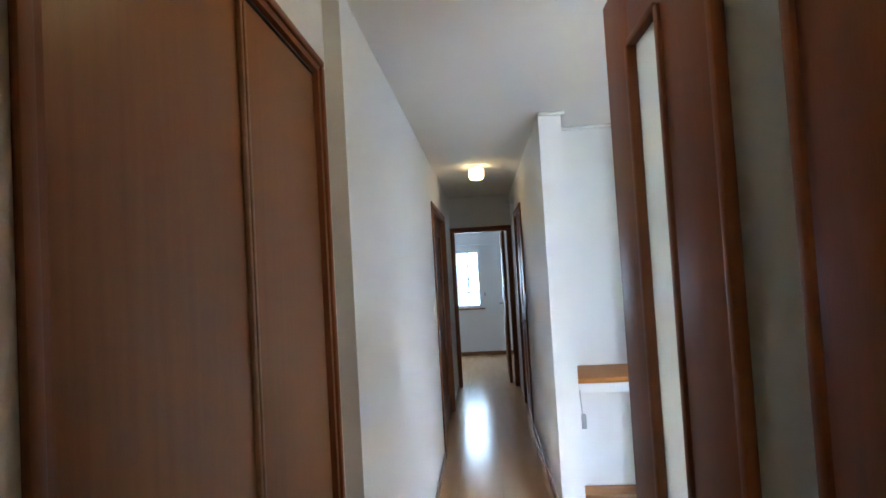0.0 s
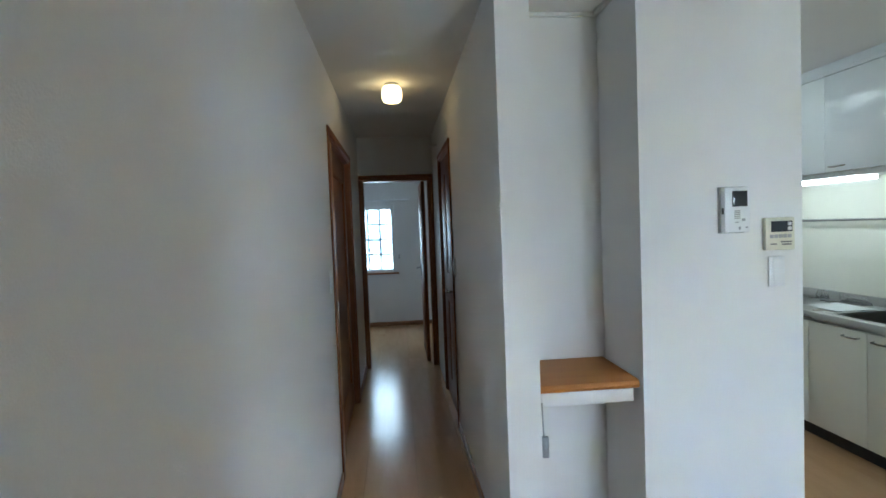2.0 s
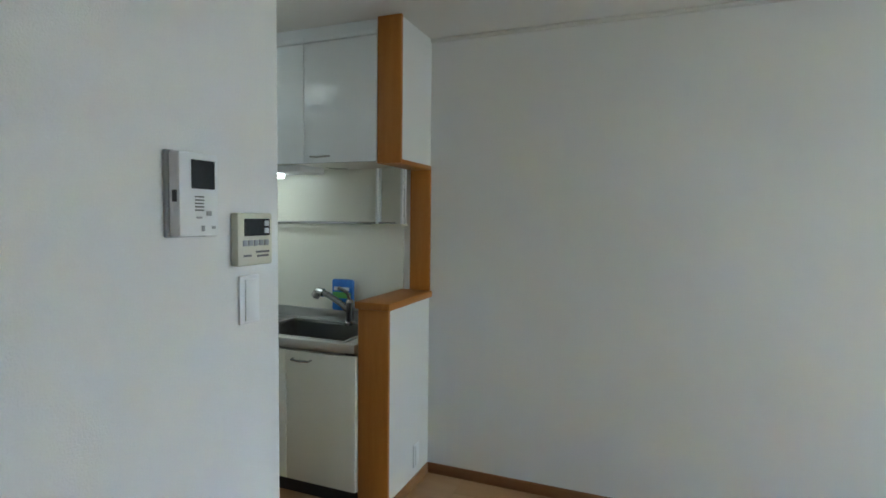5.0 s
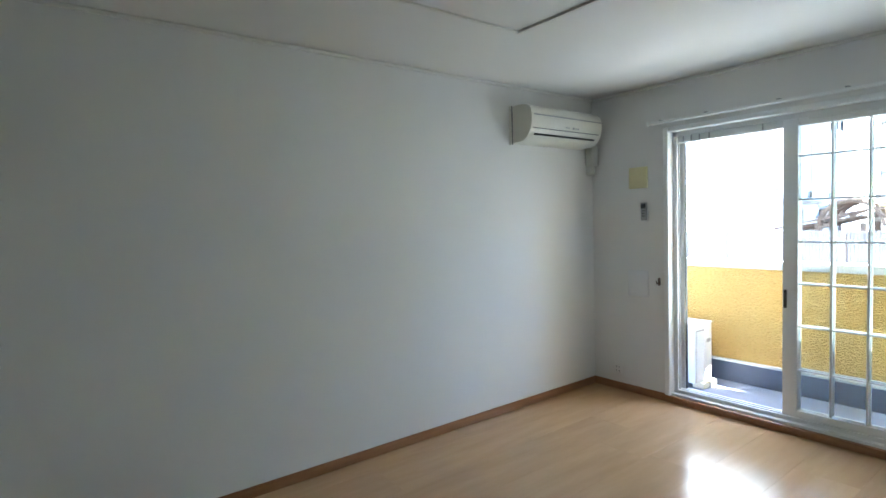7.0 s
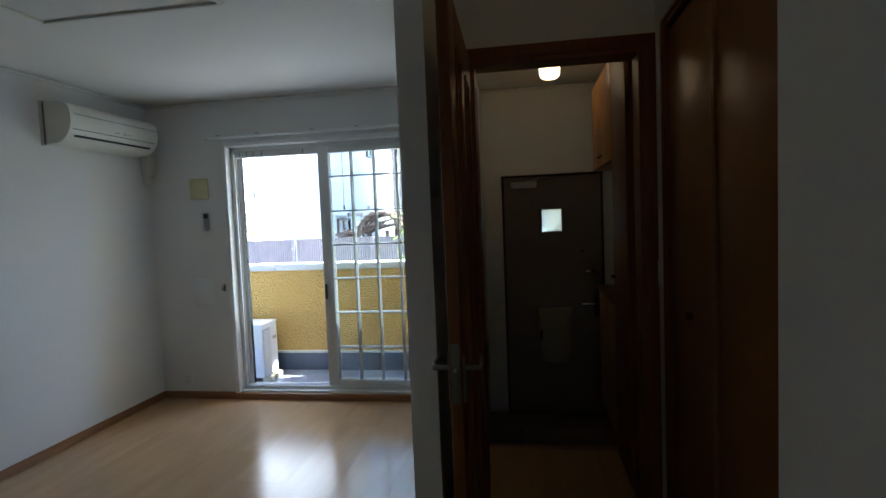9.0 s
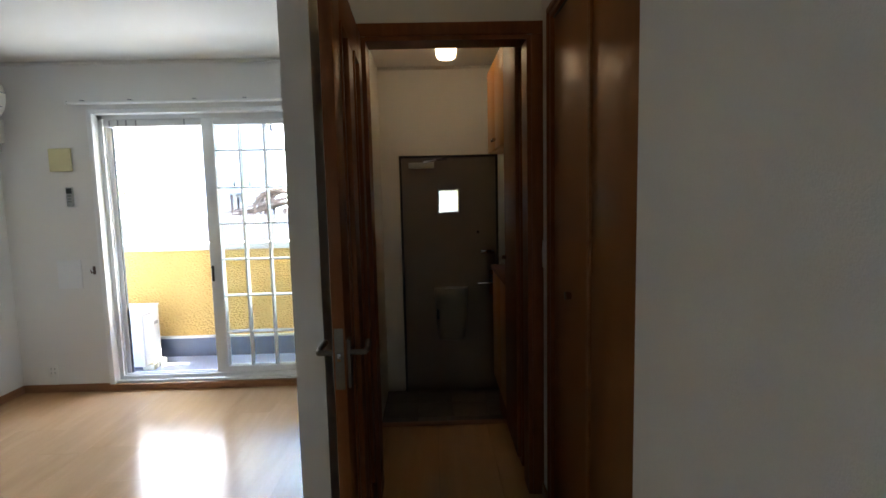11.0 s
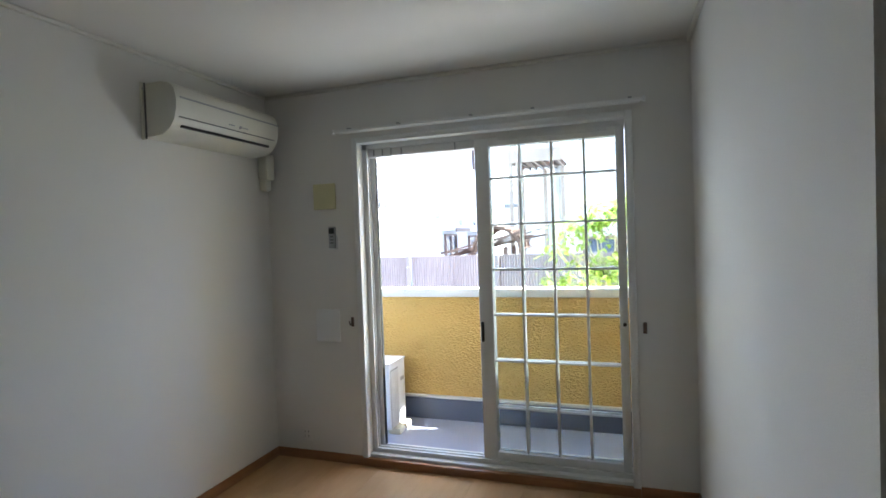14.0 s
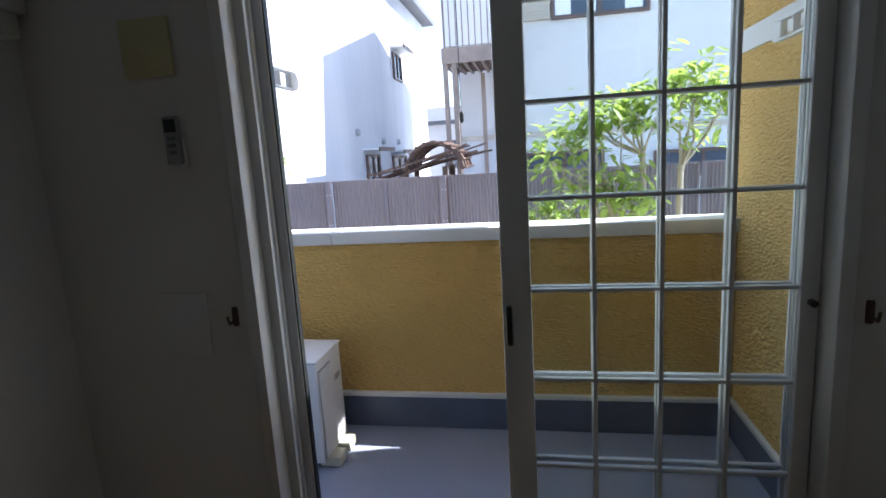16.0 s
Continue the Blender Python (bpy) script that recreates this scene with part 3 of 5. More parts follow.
# ---- ceiling lamps ----
def ceiling_lamp(x, y, mat, label):
    t = thing("ceiling_lamp", (x, y, H), label, "ceiling lamp", "hall ceiling lamps")
    part("base", lathe(bmesh.new(), (x, y, H), [(0.045, -0.001), (0.05, -0.006), (0.05, -0.018)]), WHITEPL, t)
    part("shade", lathe(bmesh.new(), (x, y, H), [(0.048, -0.0185), (0.060, -0.028), (0.066, -0.05), (0.066, -0.085), (0.060, -0.108), (0.046, -0.120), (0.002, -0.123)]), mat, t, "glowing white glass shade")


ceiling_lamp(0.882, 2.185, LAMPWARM, "small white barrel-shaped glass ceiling lamp, lit warm")
ceiling_lamp(0.855, 5.87, LAMPWARM, "small white barrel-shaped glass ceiling lamp, lit warm")
ceiling_lamp(0.797, 0.38, LAMPENTRY, "small white barrel-shaped glass ceiling lamp over the entry, lit")

# ---- entry ----
fd = thing("front_door", (0.785, -0.36, -0.21), "closed grey-brown steel front door with a small window", "door")
part("leaf", B((0.410, 0.705, -0.385, -0.348, -0.212, 1.73), (0.872, 1.160, -0.385, -0.348, -0.212, 1.73), (0.705, 0.872, -0.385, -0.348, -0.212, 1.288), (0.705, 0.872, -0.385, -0.348, 1.472, 1.73)), STEELDOOR, fd)
part("door_frame", B((0.395, 0.414, -0.44, -0.325, -0.21, 1.745), (1.156, 1.175, -0.44, -0.325, -0.21, 1.745), (0.414, 1.156, -0.44, -0.325, 1.726, 1.745), bev=0.002), BLACK, fd, "dark metal door frame")
part("threshold", B((0.414, 1.156, -0.44, -0.325, -0.30, -0.196), bev=0.003), CHROME, fd, "metal threshold strip")
win = part("window_rim", B((0.69, 0.712, -0.395, -0.338, 1.275, 1.487), (0.865, 0.887, -0.395, -0.338, 1.275, 1.487), (0.712, 0.865, -0.395, -0.338, 1.275, 1.295), (0.712, 0.865, -0.395, -0.338, 1.467, 1.487), bev=0.003), STEELDOOR, fd)
part("pane", B((0.712, 0.865, -0.372, -0.366, 1.295, 1.467)), FROSTDULL, win).visible_shadow = False
closer = part("door_closer", B((0.90, 1.10, -0.348, -0.305, 1.645, 1.69), bev=0.006), GREYPL, fd, "metal door closer")
part("closer_arm", pipe(bmesh.new(), [(0.98, -0.32, 1.695), (0.88, -0.27, 1.708), (0.80, -0.325, 1.715)], 0.009), CHROME, closer)
part("door_guard", B((0.43, 0.54, -0.348, -0.325, 0.955, 0.985), bev=0.006), CHROME, fd, "metal door guard")
lever(fd, (0.455, -0.348, 0.69), (0, 1, 0), (1, 0, 0))
part("thumb_turn", rod(bmesh.new(), (0.455, -0.348, 0.80), (0.455, -0.318, 0.80), 0.02, 16), CHROME, fd)
part("peephole", rod(bmesh.new(), (0.56, -0.348, 1.13), (0.56, -0.340, 1.13), 0.012, 14), BLACK, fd)
bm = bmesh.new()
for (hw, dp, z) in ((0.10, 0.075, 0.26), (0.118, 0.095, 0.36), (0.132, 0.115, 0.60), (0.138, 0.12, 0.665), (0.134, 0.11, 0.69)):
    for a in range(13):
        u = math.pi * a / 12
        bm.verts.new((0.785 - hw * math.cos(u), -0.348 + dp * math.sin(u) ** 0.6, z))
bm.verts.ensure_lookup_table()
for lv in range(4):
    for a in range(12):
        q = lv * 13 + a
        bm.faces.new((bm.verts[q], bm.verts[q + 1], bm.verts[q + 14], bm.verts[q + 13]))
bm.faces.new(bm.verts[52:65]), bm.faces.new(bm.verts[0:13][::-1])
mb = part("mail_box", bm, MAILPL, fd, "beige-grey plastic mail receiver with a rounded front")
part("mail_slot", B((0.885, 0.905, -0.30, -0.255, 0.44, 0.52), bev=0.006), BLACK, mb, "dark grip hole")

fd.location += Vector((-0.012, 0, -0.027))

tall = thing("tall_shoe_cabinet", (0.25, 1.06, 0), "tall dark brown wooden shoe cabinet, closed", "cabinet")
part("body", B((0.002, 0.478, 0.88, 1.30, 0.0, 2.25), bev=0.002), DOORWOOD, tall)
td = part("door", B((0.48, 0.50, 0.884, 1.296, 0.05, 2.245), bev=0.002), DOORWOOD, tall)
part("knob", rod(bmesh.new(), (0.50, 0.93, 1.05), (0.522, 0.93, 1.05), 0.01), CHROME, td)
upper = thing("wall_shoe_cabinet", (0.25, 0.45, 1.69), "orange wooden wall cabinet with two closed doors", "cabinet")
part("body", B((0.002, 0.478, 0.06, 0.875, 1.69, 2.25), bev=0.002), PINE, upper)
for y0, y1, k in ((0.063, 0.466, 0.43), (0.47, 0.872, 0.51)):
    d = part("door", B((0.48, 0.50, y0, y1, 1.693, 2.247), bev=0.002), PINE, upper)
    part("knob", rod(bmesh.new(), (0.50, k, 1.75), (0.522, k, 1.75), 0.009), CHROME, d)
low = thing("low_shoe_cabinet", (0.25, 0.45, 0), "low orange-brown shoe cabinet with a wooden top", "cabinet")
part("body", B((0.002, 0.458, 0.06, 0.875, 0.06, 0.86), bev=0.002), PINE, low)
part("top", B((0.002, 0.49, 0.055, 0.878, 0.862, 0.89), bev=0.004), DOORWOOD, low)
part("plinth", B((0.02, 0.44, 0.08, 0.875, -0.212, 0.06)), DOORWOOD, low)
for y0, y1 in ((0.063, 0.466), (0.47, 0.872)):
    part("door", B((0.46, 0.478, y0, y1, 0.065, 0.855), bev=0.002), PINE, low)
sw = thing("light_switch", (1.305, 0.95, 1.15), "ivory wall switch plate in the entry", "light switch")
part("plate", B((1.301, 1.309, 0.90, 0.97, 1.10, 1.22), bev=0.003), IVORYPL, sw)
part("rocker", B((1.297, 1.302, 0.915, 0.955, 1.12, 1.20), bev=0.002), WHITEPL, sw)
hp = thing("wall_panel", (0.424, 1.60, 1.1), "white wall switch beside the closet", "light switch")
part("plate", B((0.42, 0.428, 1.575, 1.645, 1.08, 1.20), bev=0.003), WHITEPL, hp)
part("rocker", B((0.427, 0.432, 1.59, 1.63, 1.10, 1.18), bev=0.002), WHITEPL, hp)

# ---- niche shelf ----
shelf = thing("niche_shelf", (1.58, 4.58, 0.79), "honey-brown wooden shelf board fixed in the niche", "shelf")
part("board", extrude_outline(bmesh.new(), [(4.734, 0.796), (4.734, 0.832), (4.372, 0.832), (4.360, 0.828), (4.354, 0.814), (4.360, 0.800), (4.372, 0.796)], "x", 1.376, 1.776), HONEYFLAT, shelf)
part("support_rail", B((1.385, 1.758, 4.372, 4.39, 0.742, 0.795), bev=0.003), WHITEPL, shelf, "white painted support rail")
cord = thing("hanging_cable", (1.395, 4.40, 0.66), "thin grey cable hanging below the shelf with a flat plug", "cable")
part("wire", pipe(bmesh.new(), [(1.385, 4.37, 0.76), (1.388, 4.375, 0.70), (1.396, 4.40, 0.63), (1.404, 4.42, 0.605)], 0.003, 6), GREYPL, cord)
part("plug", B((1.393, 1.421, 4.41, 4.428, 0.52, 0.607), bev=0.005), GREYPL, cord, "flat grey plug housing")

# ---- intercom, heater remote, switches ----
ic = thing("intercom", (2.185, 4.34, 1.48), "white video intercom with a dark screen on the wall", "intercom")
# Grey colour of this offset plate carries the shadow round the white housing.
part("back_plate", B((2.117, 2.243, 4.334, 4.345, 1.394, 1.574), bev=0.003), GREYPL, ic, "back plate greyed to paint in the housing's shadow")
body = part("housing", B((2.122, 2.247, 4.303, 4.334, 1.397, 1.571), bev=0.005), WHITEPL, ic)
part("screen", B((2.158, 2.232, 4.3005, 4.304, 1.496, 1.556), bev=0.001), SCREEN, body, "dark display")
part("side_socket", B((2.1205, 2.123, 4.311, 4.323, 1.468, 1.492)), BLACK, body)
for k in range(5):
    part("speaker_slot", B((2.168, 2.196, 4.3015, 4.304, 1.478 - k * 0.007, 1.481 - k * 0.007)), INK, body)
for x0, z0, w, h in ((2.172, 1.434, 0.018, 0.004), (2.205, 1.44, 0.016, 0.010), (2.188, 1.407, 0.010, 0.012), (2.222, 1.412, 0.012, 0.006)):
    part("button", B((x0, x0 + w, 4.3013, 4.304, z0, z0 + h), bev=0.001), GREYPL, body)
rm = thing("heater_remote", (2.36, 4.34, 1.38), "ivory water-heater control panel with a dark display", "control panel")
body = part("housing", B((2.295, 2.425, 4.322, 4.345, 1.32, 1.448), bev=0.005), IVORYPL, rm)
part("screen", B((2.318, 2.412, 4.3195, 4.323, 1.392, 1.434), bev=0.001), SCREEN, body, "dark display")
for z in (1.398, 1.416):
    part("key", B((2.39, 2.406, 4.3175, 4.3205, z, z + 0.013), bev=0.001), WHITEPL, body)
for k in range(5):
    part("key", B((2.312 + k * 0.02, 2.328 + k * 0.02, 4.3195, 4.3225, 1.368, 1.382), bev=0.001), GREYPL, body)
for x0, x1, z in ((2.315, 2.342, 1.342), (2.36, 2.41, 1.350), (2.365, 2.408, 1.340)):
    part("print", B((x0, x1, 4.3205, 4.3225, z, z + 0.005)), INK, body)
ic.location.x, ic.scale.x = ic.location.x - 0.028, 0.82
rm.location.x, rm.scale.x = rm.location.x - 0.015, 0.93


def switch(name, x0, x1, y, z0, z1, face, label):
    t = thing(name, ((x0 + x1) / 2, y, z0), label, "light switch")
    ya, yb = sorted((y, y + face * 0.007))
    part("plate", B((x0, x1, ya, yb, z0, z1), bev=0.003), WHITEPL, t)
    ya, yb = sorted((y + face * 0.006, y + face * 0.0105))
    part("rocker", B((x0 + 0.016, x1 - 0.012, ya, yb, z0 + 0.008, z1 - 0.01), bev=0.002), WHITEPL, t)
    return t


switch("light_switch", 2.307, 2.375, 4.345, 1.175, 1.295, -1, "white rocker switch on the wall below the control panel")
switch("wall_socket", 3.80, 3.87, 4.565, 0.11, 0.23, -1, "white wall socket low on the kitchen half wall")
for x, y, nm in ((0.475, 5.32, 1), (1.243, 6.02, -1)):
    t = thing("light_switch", (x, y, 1.12), "white corridor wall switch beside a door", "light switch")
    a, b = sorted((x, x + nm * 0.008))
    part("plate", B((a, b, y - 0.035, y + 0.035, 1.12, 1.24), bev=0.003), WHITEPL, t)
    a, b = sorted((x + nm * 0.007, x + nm * 0.012))
    part("rocker", B((a, b, y - 0.02, y + 0.02, 1.14, 1.22), bev=0.002), WHITEPL, t)
wh = thing("wall_hook", (1.243, 7.2, 2.2), "small white hook high on the corridor wall", "hook")
part("peg", rod(bmesh.new(), (1.243, 7.2, 2.2), (1.18, 7.2, 2.19), 0.006), WHITEPL, wh)
part("knob", rod(bmesh.new(), (1.185, 7.2, 2.19), (1.165, 7.2, 2.19), 0.014), WHITEPL, wh)

# ---- kitchen ----
half = thing("kitchen_half_wall", (3.75, 4.64, 0), "white half wall with honey wood end post and cap", "half wall", kind="structure")
part("wall_core", B((3.52, 4.0, 4.565, 4.715, 0, 1.0)), WALLPAPER, half)
part("end_post", B((3.50, 3.52, 4.558, 4.722, 0, 1.0), bev=0.003), HONEY, half, "honey wood end post")
part("cap", B((3.485, 4.0, 4.545, 4.735, 1.0, 1.036), bev=0.006), HONEYFLAT, half, "honey wood cap")
part("side_lining", B((3.982, 4.0, 4.558, 4.678, 1.036, 1.70), bev=0.003), HONEY, half, "honey wood lining on the wall")
hang = thing("kitchen_hanging_wall", (3.8, 4.64, 1.7), "white hanging wall end with honey wood lining", "wall", kind="structure")
part("wall_core", B((3.62, 4.0, 4.565, 4.670, 1.722, H)), WALLPAPER, hang)
part("end_board", B((3.60, 3.62, 4.550, 4.678, 1.70, H - 0.001), bev=0.003), HONEY, hang, "honey wood end board")
part("soffit_board", B((3.62, 4.0, 4.558, 4.678, 1.70, 1.722), bev=0.003), HONEYFLAT, hang, "honey wood soffit board")
structure("backsplash", B((3.992, 4.0, 4.722, 6.78, 0.80, 1.72)), SPLASH, "glossy cream kitchen backsplash panel", "backsplash")

ys = (4.722, 5.13, 5.56, 5.99, 6.42)
for k, (y0, y1) in enumerate(zip(ys, ys[1:])):
    c = thing("base_cabinet", (3.75, (y0 + y1) / 2, 0), "cream kitchen base cabinet under the steel worktop", "cabinet", "kitchen base cabinets")
    part("body", B((3.50, 3.985, y0 + 0.001, y1 - 0.001, 0.09, 0.645)), CREAM, c)
    d = part("door", B((3.478, 3.499, y0 + 0.002, y1 - 0.002, 0.095, 0.765), bev=0.002), CREAM, c)
    yc = y1 - 0.10 if k % 2 == 0 else y0 + 0.10
    part("handle", pipe(bmesh.new(), [(3.478, yc - 0.055, 0.725), (3.455, yc - 0.05, 0.722), (3.452, yc, 0.72), (3.455, yc + 0.05, 0.722), (3.478, yc + 0.055, 0.725)], 0.005, 8), CHROME, d, "chrome bow handle")
    part("toe_kick", B((3.53, 3.55, y0, y1, 0.0, 0.09)), TOEKICK, c, "black toe kick")
wys = (4.680, 5.105, 5.56, 5.99, 6.42)
for y0, y1 in zip(wys, wys[1:]):
    c = thing("wall_cabinet", (3.8, (y0 + y1) / 2, 1.71), "glossy white kitchen wall cabinet, closed", "cabinet", "kitchen wall cabinets")
    part("body", B((3.622, 3.99, y0 + 0.001, y1 - 0.001, 1.715, 2.32)), CREAM, c)
    d = part("door", B((3.60, 3.621, y0 + 0.002, y1 - 0.002, 1.712, 2.315), bev=0.002), GLOSSWHITE, c)
    yc = y1 - 0.10
    part("handle", pipe(bmesh.new(), [(3.60, yc - 0.055, 1.745), (3.578, yc - 0.045, 1.742), (3.574, yc, 1.738), (3.578, yc + 0.045, 1.742), (3.60, yc + 0.055, 1.745)], 0.005, 8), CHROME, d, "chrome bow handle")
    part("filler", B((3.625, 3.66, y0, y1, 2.32, H - 0.001)), GLOSSWHITE, c, "white filler strip to the ceiling")
    part("cornice", B((3.59, 3.626, y0, y1, 2.318, 2.34), bev=0.003), GLOSSWHITE, c)

top = thing("steel_worktop", (3.73, 5.5, 0.78), "stainless steel worktop with an inset sink", "worktop")
part("front_slab", B((3.465, 3.505, 4.722, 6.78, 0.782, 0.828), bev=0.008), STEEL, top)
part("rear_slab", B((3.90, 3.985, 4.722, 6.78, 0.782, 0.826), bev=0.003), STEEL, top)
part("side_slab", B((3.505, 3.90, 4.722, 4.80, 0.782, 0.826), (3.505, 3.90, 5.40, 6.78, 0.782, 0.826), bev=0.002), STEEL, top)
part("upstand", B((3.972, 3.992, 4.722, 6.78, 0.826, 0.885), bev=0.004), STEEL, top)
bm = B((3.505, 3.512, 4.80, 5.40, 0.66, 0.820), (3.893, 3.90, 4.80, 5.40, 0.66, 0.820), (3.512, 3.893, 4.80, 4.807, 0.66, 0.820), (3.512, 3.893, 5.393, 5.40, 0.66, 0.820), (3.512, 3.893, 4.807, 5.393, 0.655, 0.662))
basin = part("sink_basin", bm, STEEL, top, "stainless sink basin")
part("sink_rim", B((3.497, 3.513, 4.79, 5.41, 0.826, 0.831), (3.892, 3.91, 4.79, 5.41, 0.826, 0.834), (3.513, 3.892, 4.79, 4.808, 0.826, 0.834), (3.513, 3.892, 5.392, 5.41, 0.826, 0.834), bev=0.003), STEEL, basin)
part("drain", lathe(bmesh.new(), (3.75, 5.05, 0.662), [(0.055, 0.0), (0.055, 0.006), (0.04, 0.008)]), BLACK, basin, "dark sink drain")
tap = thing("kitchen_tap", (3.86, 4.98, 0.83), "chrome single-lever kitchen tap with a pull-out spout", "tap")
part("body", lathe(bmesh.new(), (3.885, 5.005, 0.826), [(0.030, 0), (0.030, 0.012), (0.023, 0.02), (0.023, 0.11), (0.025, 0.13), (0.016, 0.145)]), CHROME, tap)
part("spout", pipe(bmesh.new(), [(3.885, 5.005, 0.90), (3.88, 5.06, 0.945), (3.87, 5.14, 0.99), (3.868, 5.18, 1.002)], 0.018, 12), CHROME, tap)
part("spray_head", pipe(bmesh.new(), [(3.868, 5.17, 1.0), (3.866, 5.205, 1.005), (3.865, 5.225, 0.975)], 0.025, 12), CHROME, tap)
part("lever", pipe(bmesh.new(), [(3.885, 5.005, 0.965), (3.882, 5.02, 1.01), (3.875, 5.075, 1.035)], 0.010, 8), CHROME, tap)
pack = thing("detergent_pack", (3.965, 5.10, 0.89), "blue printed plastic pack behind the tap", "packet")
bm = B((3.935, 3.968, 5.02, 5.16, 0.89, 1.075), bev=0.012)
part("bag", bm, BLUEPACK, pack)
part("printed_band", B((3.932, 3.936, 5.03, 5.15, 0.965, 1.0)), GREENPACK, pack, "green printed band")
part("printed_title", B((3.932, 3.936, 5.04, 5.14, 1.01, 1.03)), PAPER, pack, "white printed bars")
sheet = thing("paper_sheet", (3.75, 5.62, 0.83), "white paper lying on the worktop", "paper")
part("sheet", B((3.60, 3.86, 5.46, 5.76, 0.829, 0.832)), PAPER, sheet)
lightk = thing("under_cabinet_light", (3.72, 5.7, 1.66), "slim fluorescent light under the wall cabinets, switched on", "lamp")
part("housing", B((3.66, 3.88, 5.17, 6.30, 1.678, 1.712), bev=0.004), WHITEPL, lightk)
part("diffuser", B((3.68, 3.80, 5.38, 6.28, 1.652, 1.677), bev=0.006), TUBE, lightk, "glowing diffuser")
kl = thing("ceiling_light", (2.9, 6.1, H), "slim fluorescent light on the kitchen ceiling", "lamp")
part("housing", B((2.80, 3.00, 5.55, 6.27, H - 0.035, H - 0.001), bev=0.006), WHITEPL, kl)
part("diffuser", B((2.815, 2.985, 5.58, 6.24, H - 0.07, H - 0.034), bev=0.012), TUBE, kl, "glowing diffuser")
rail = thing("utensil_rail", (3.95, 5.4, 1.40), "chrome utensil rail along the backsplash", "rail")
part("bar", rod(bmesh.new(), (3.955, 4.76, 1.405), (3.955, 6.6, 1.395), 0.008), CHROME, rail)
part("wall_strip", B((3.98, 3.991, 4.76, 6.6, 1.398, 1.408)), STEEL, rail)
for y in (4.80, 5.52, 6.2):
    part("bracket", rod(bmesh.new(), (3.955, y, 1.403), (3.992, y, 1.403), 0.006), CHROME, rail)
rack = thing("dish_rack_frame", (3.9, 4.78, 1.40), "white wire rack hanging under the wall cabinet", "rack")
for y in (4.70, 4.855):
    for x in (3.93, 3.965):
        part("side_arm", B((x, x + 0.015, y, y + 0.012, 1.40, 1.712)), WHITEPL, rack)
part("tray", B((3.90, 3.985, 4.69, 4.875, 1.392, 1.402), bev=0.002), IVORYPL, rack, "cream tray")
part("clip", B((3.945, 3.965, 4.703, 4.709, 1.44, 1.60)), GREYPL, rack)

# ---- living room: balcony window ----
wf = thing("window_balcony", (2.53, -0.07, 0.0), "white sliding balcony window, both sashes slid aside", "window", kind="structure")
for bx in ((1.70, 1.738, 0.05, 2.07), (3.320, 3.358, 0.05, 2.07), (1.738, 3.320, 2.036, 2.07)):
    part("casing", B((bx[0], bx[1], -0.16, 0.010, bx[2], bx[3]), bev=0.004), FRAMEWHITE, wf)
for k, (y0, y1) in enumerate(((-0.155, -0.135), (-0.115, -0.10), (-0.075, -0.06))):
    part("jamb_track", B((3.296 - 0.004 * k, 3.320, y0, y1, 0.09, 2.036)), SASHGREY, wf)
    part("sill_track", B((1.738, 3.320, y0, y1, 0.066, 0.092)), SASHGREY, wf)
    part("head_track", B((1.738, 3.320, y0, y1, 2.005, 2.036)), SASHGREY, wf)
part("parked_stile", B((3.262, 3.298, -0.152, -0.118, 0.092, 2.005), bev=0.004), SASHGREY, wf, "pale grey stile against the jamb")
part("gasket", B((3.257, 3.262, -0.146, -0.124, 0.092, 2.005)), BLACK, wf, "black rubber gasket")
part("sill_plate", B((1.70, 3.358, -0.18, -0.02, 0.045, 0.066), bev=0.002), SASHGREY, wf)
part("threshold", B((1.70, 3.358, -0.02, 0.014, 0.0, 0.05), bev=0.004), BASEWOOD, wf, "brown wooden threshold board")
part("roller_screen_box", B((2.58, 3.30, -0.135, -0.075, 1.955, 2.004), bev=0.004), SASHGREY, wf, "grey roller screen box")
for x in (3.24, 3.18, 3.12, 3.05, 2.70):
    part("box_rib", B((x, x + 0.008, -0.075, -0.070, 1.96, 2.0)), GREYPL, wf)
VX = [2.499, 2.320, 2.137, 1.957, 1.788]
HZ = [0.139, 0.402, 0.684, 0.959, 1.227, 1.495, 1.769, 1.956]


def sash(y, dx, label):
    t = thing("window_sash", (2.145 + dx, y, 0.09), label, "window sash", "balcony window sashes")
    part("stile", B((2.499 + dx, 2.584 + dx, y - 0.017, y + 0.017, 0.095, 2.032), bev=0.004), FRAMEWHITE, t)
    part("stile", B((1.742 + dx, 1.788 + dx, y - 0.017, y + 0.017, 0.095, 2.032), bev=0.004), FRAMEWHITE, t)
    part("top_rail", B((1.788 + dx, 2.499 + dx, y - 0.017, y + 0.017, 1.956, 2.032), bev=0.003), FRAMEWHITE, t)
    part("bottom_rail", B((1.788 + dx, 2.499 + dx, y - 0.017, y + 0.017, 0.095, 0.139), bev=0.003), FRAMEWHITE, t)
    for i in range(4):
        for j in range(7):
            part("pane", B((VX[i + 1] + dx, VX[i] + dx, y - 0.003, y + 0.003, HZ[j], HZ[j + 1])), PANE, t).visible_shadow = False
    for x in VX[1:4]:
        part("glazing_bar", B((x - 0.006 + dx, x + 0.006 + dx, y - 0.010, y + 0.010, 0.139, 1.956), bev=0.002), FRAMEWHITE, t)
    for z in HZ[1:7]:
        part("glazing_bar", B((1.788 + dx, 2.499 + dx, y - 0.009, y + 0.009, z - 0.0055, z + 0.0055), bev=0.002), FRAMEWHITE, t)
    return t


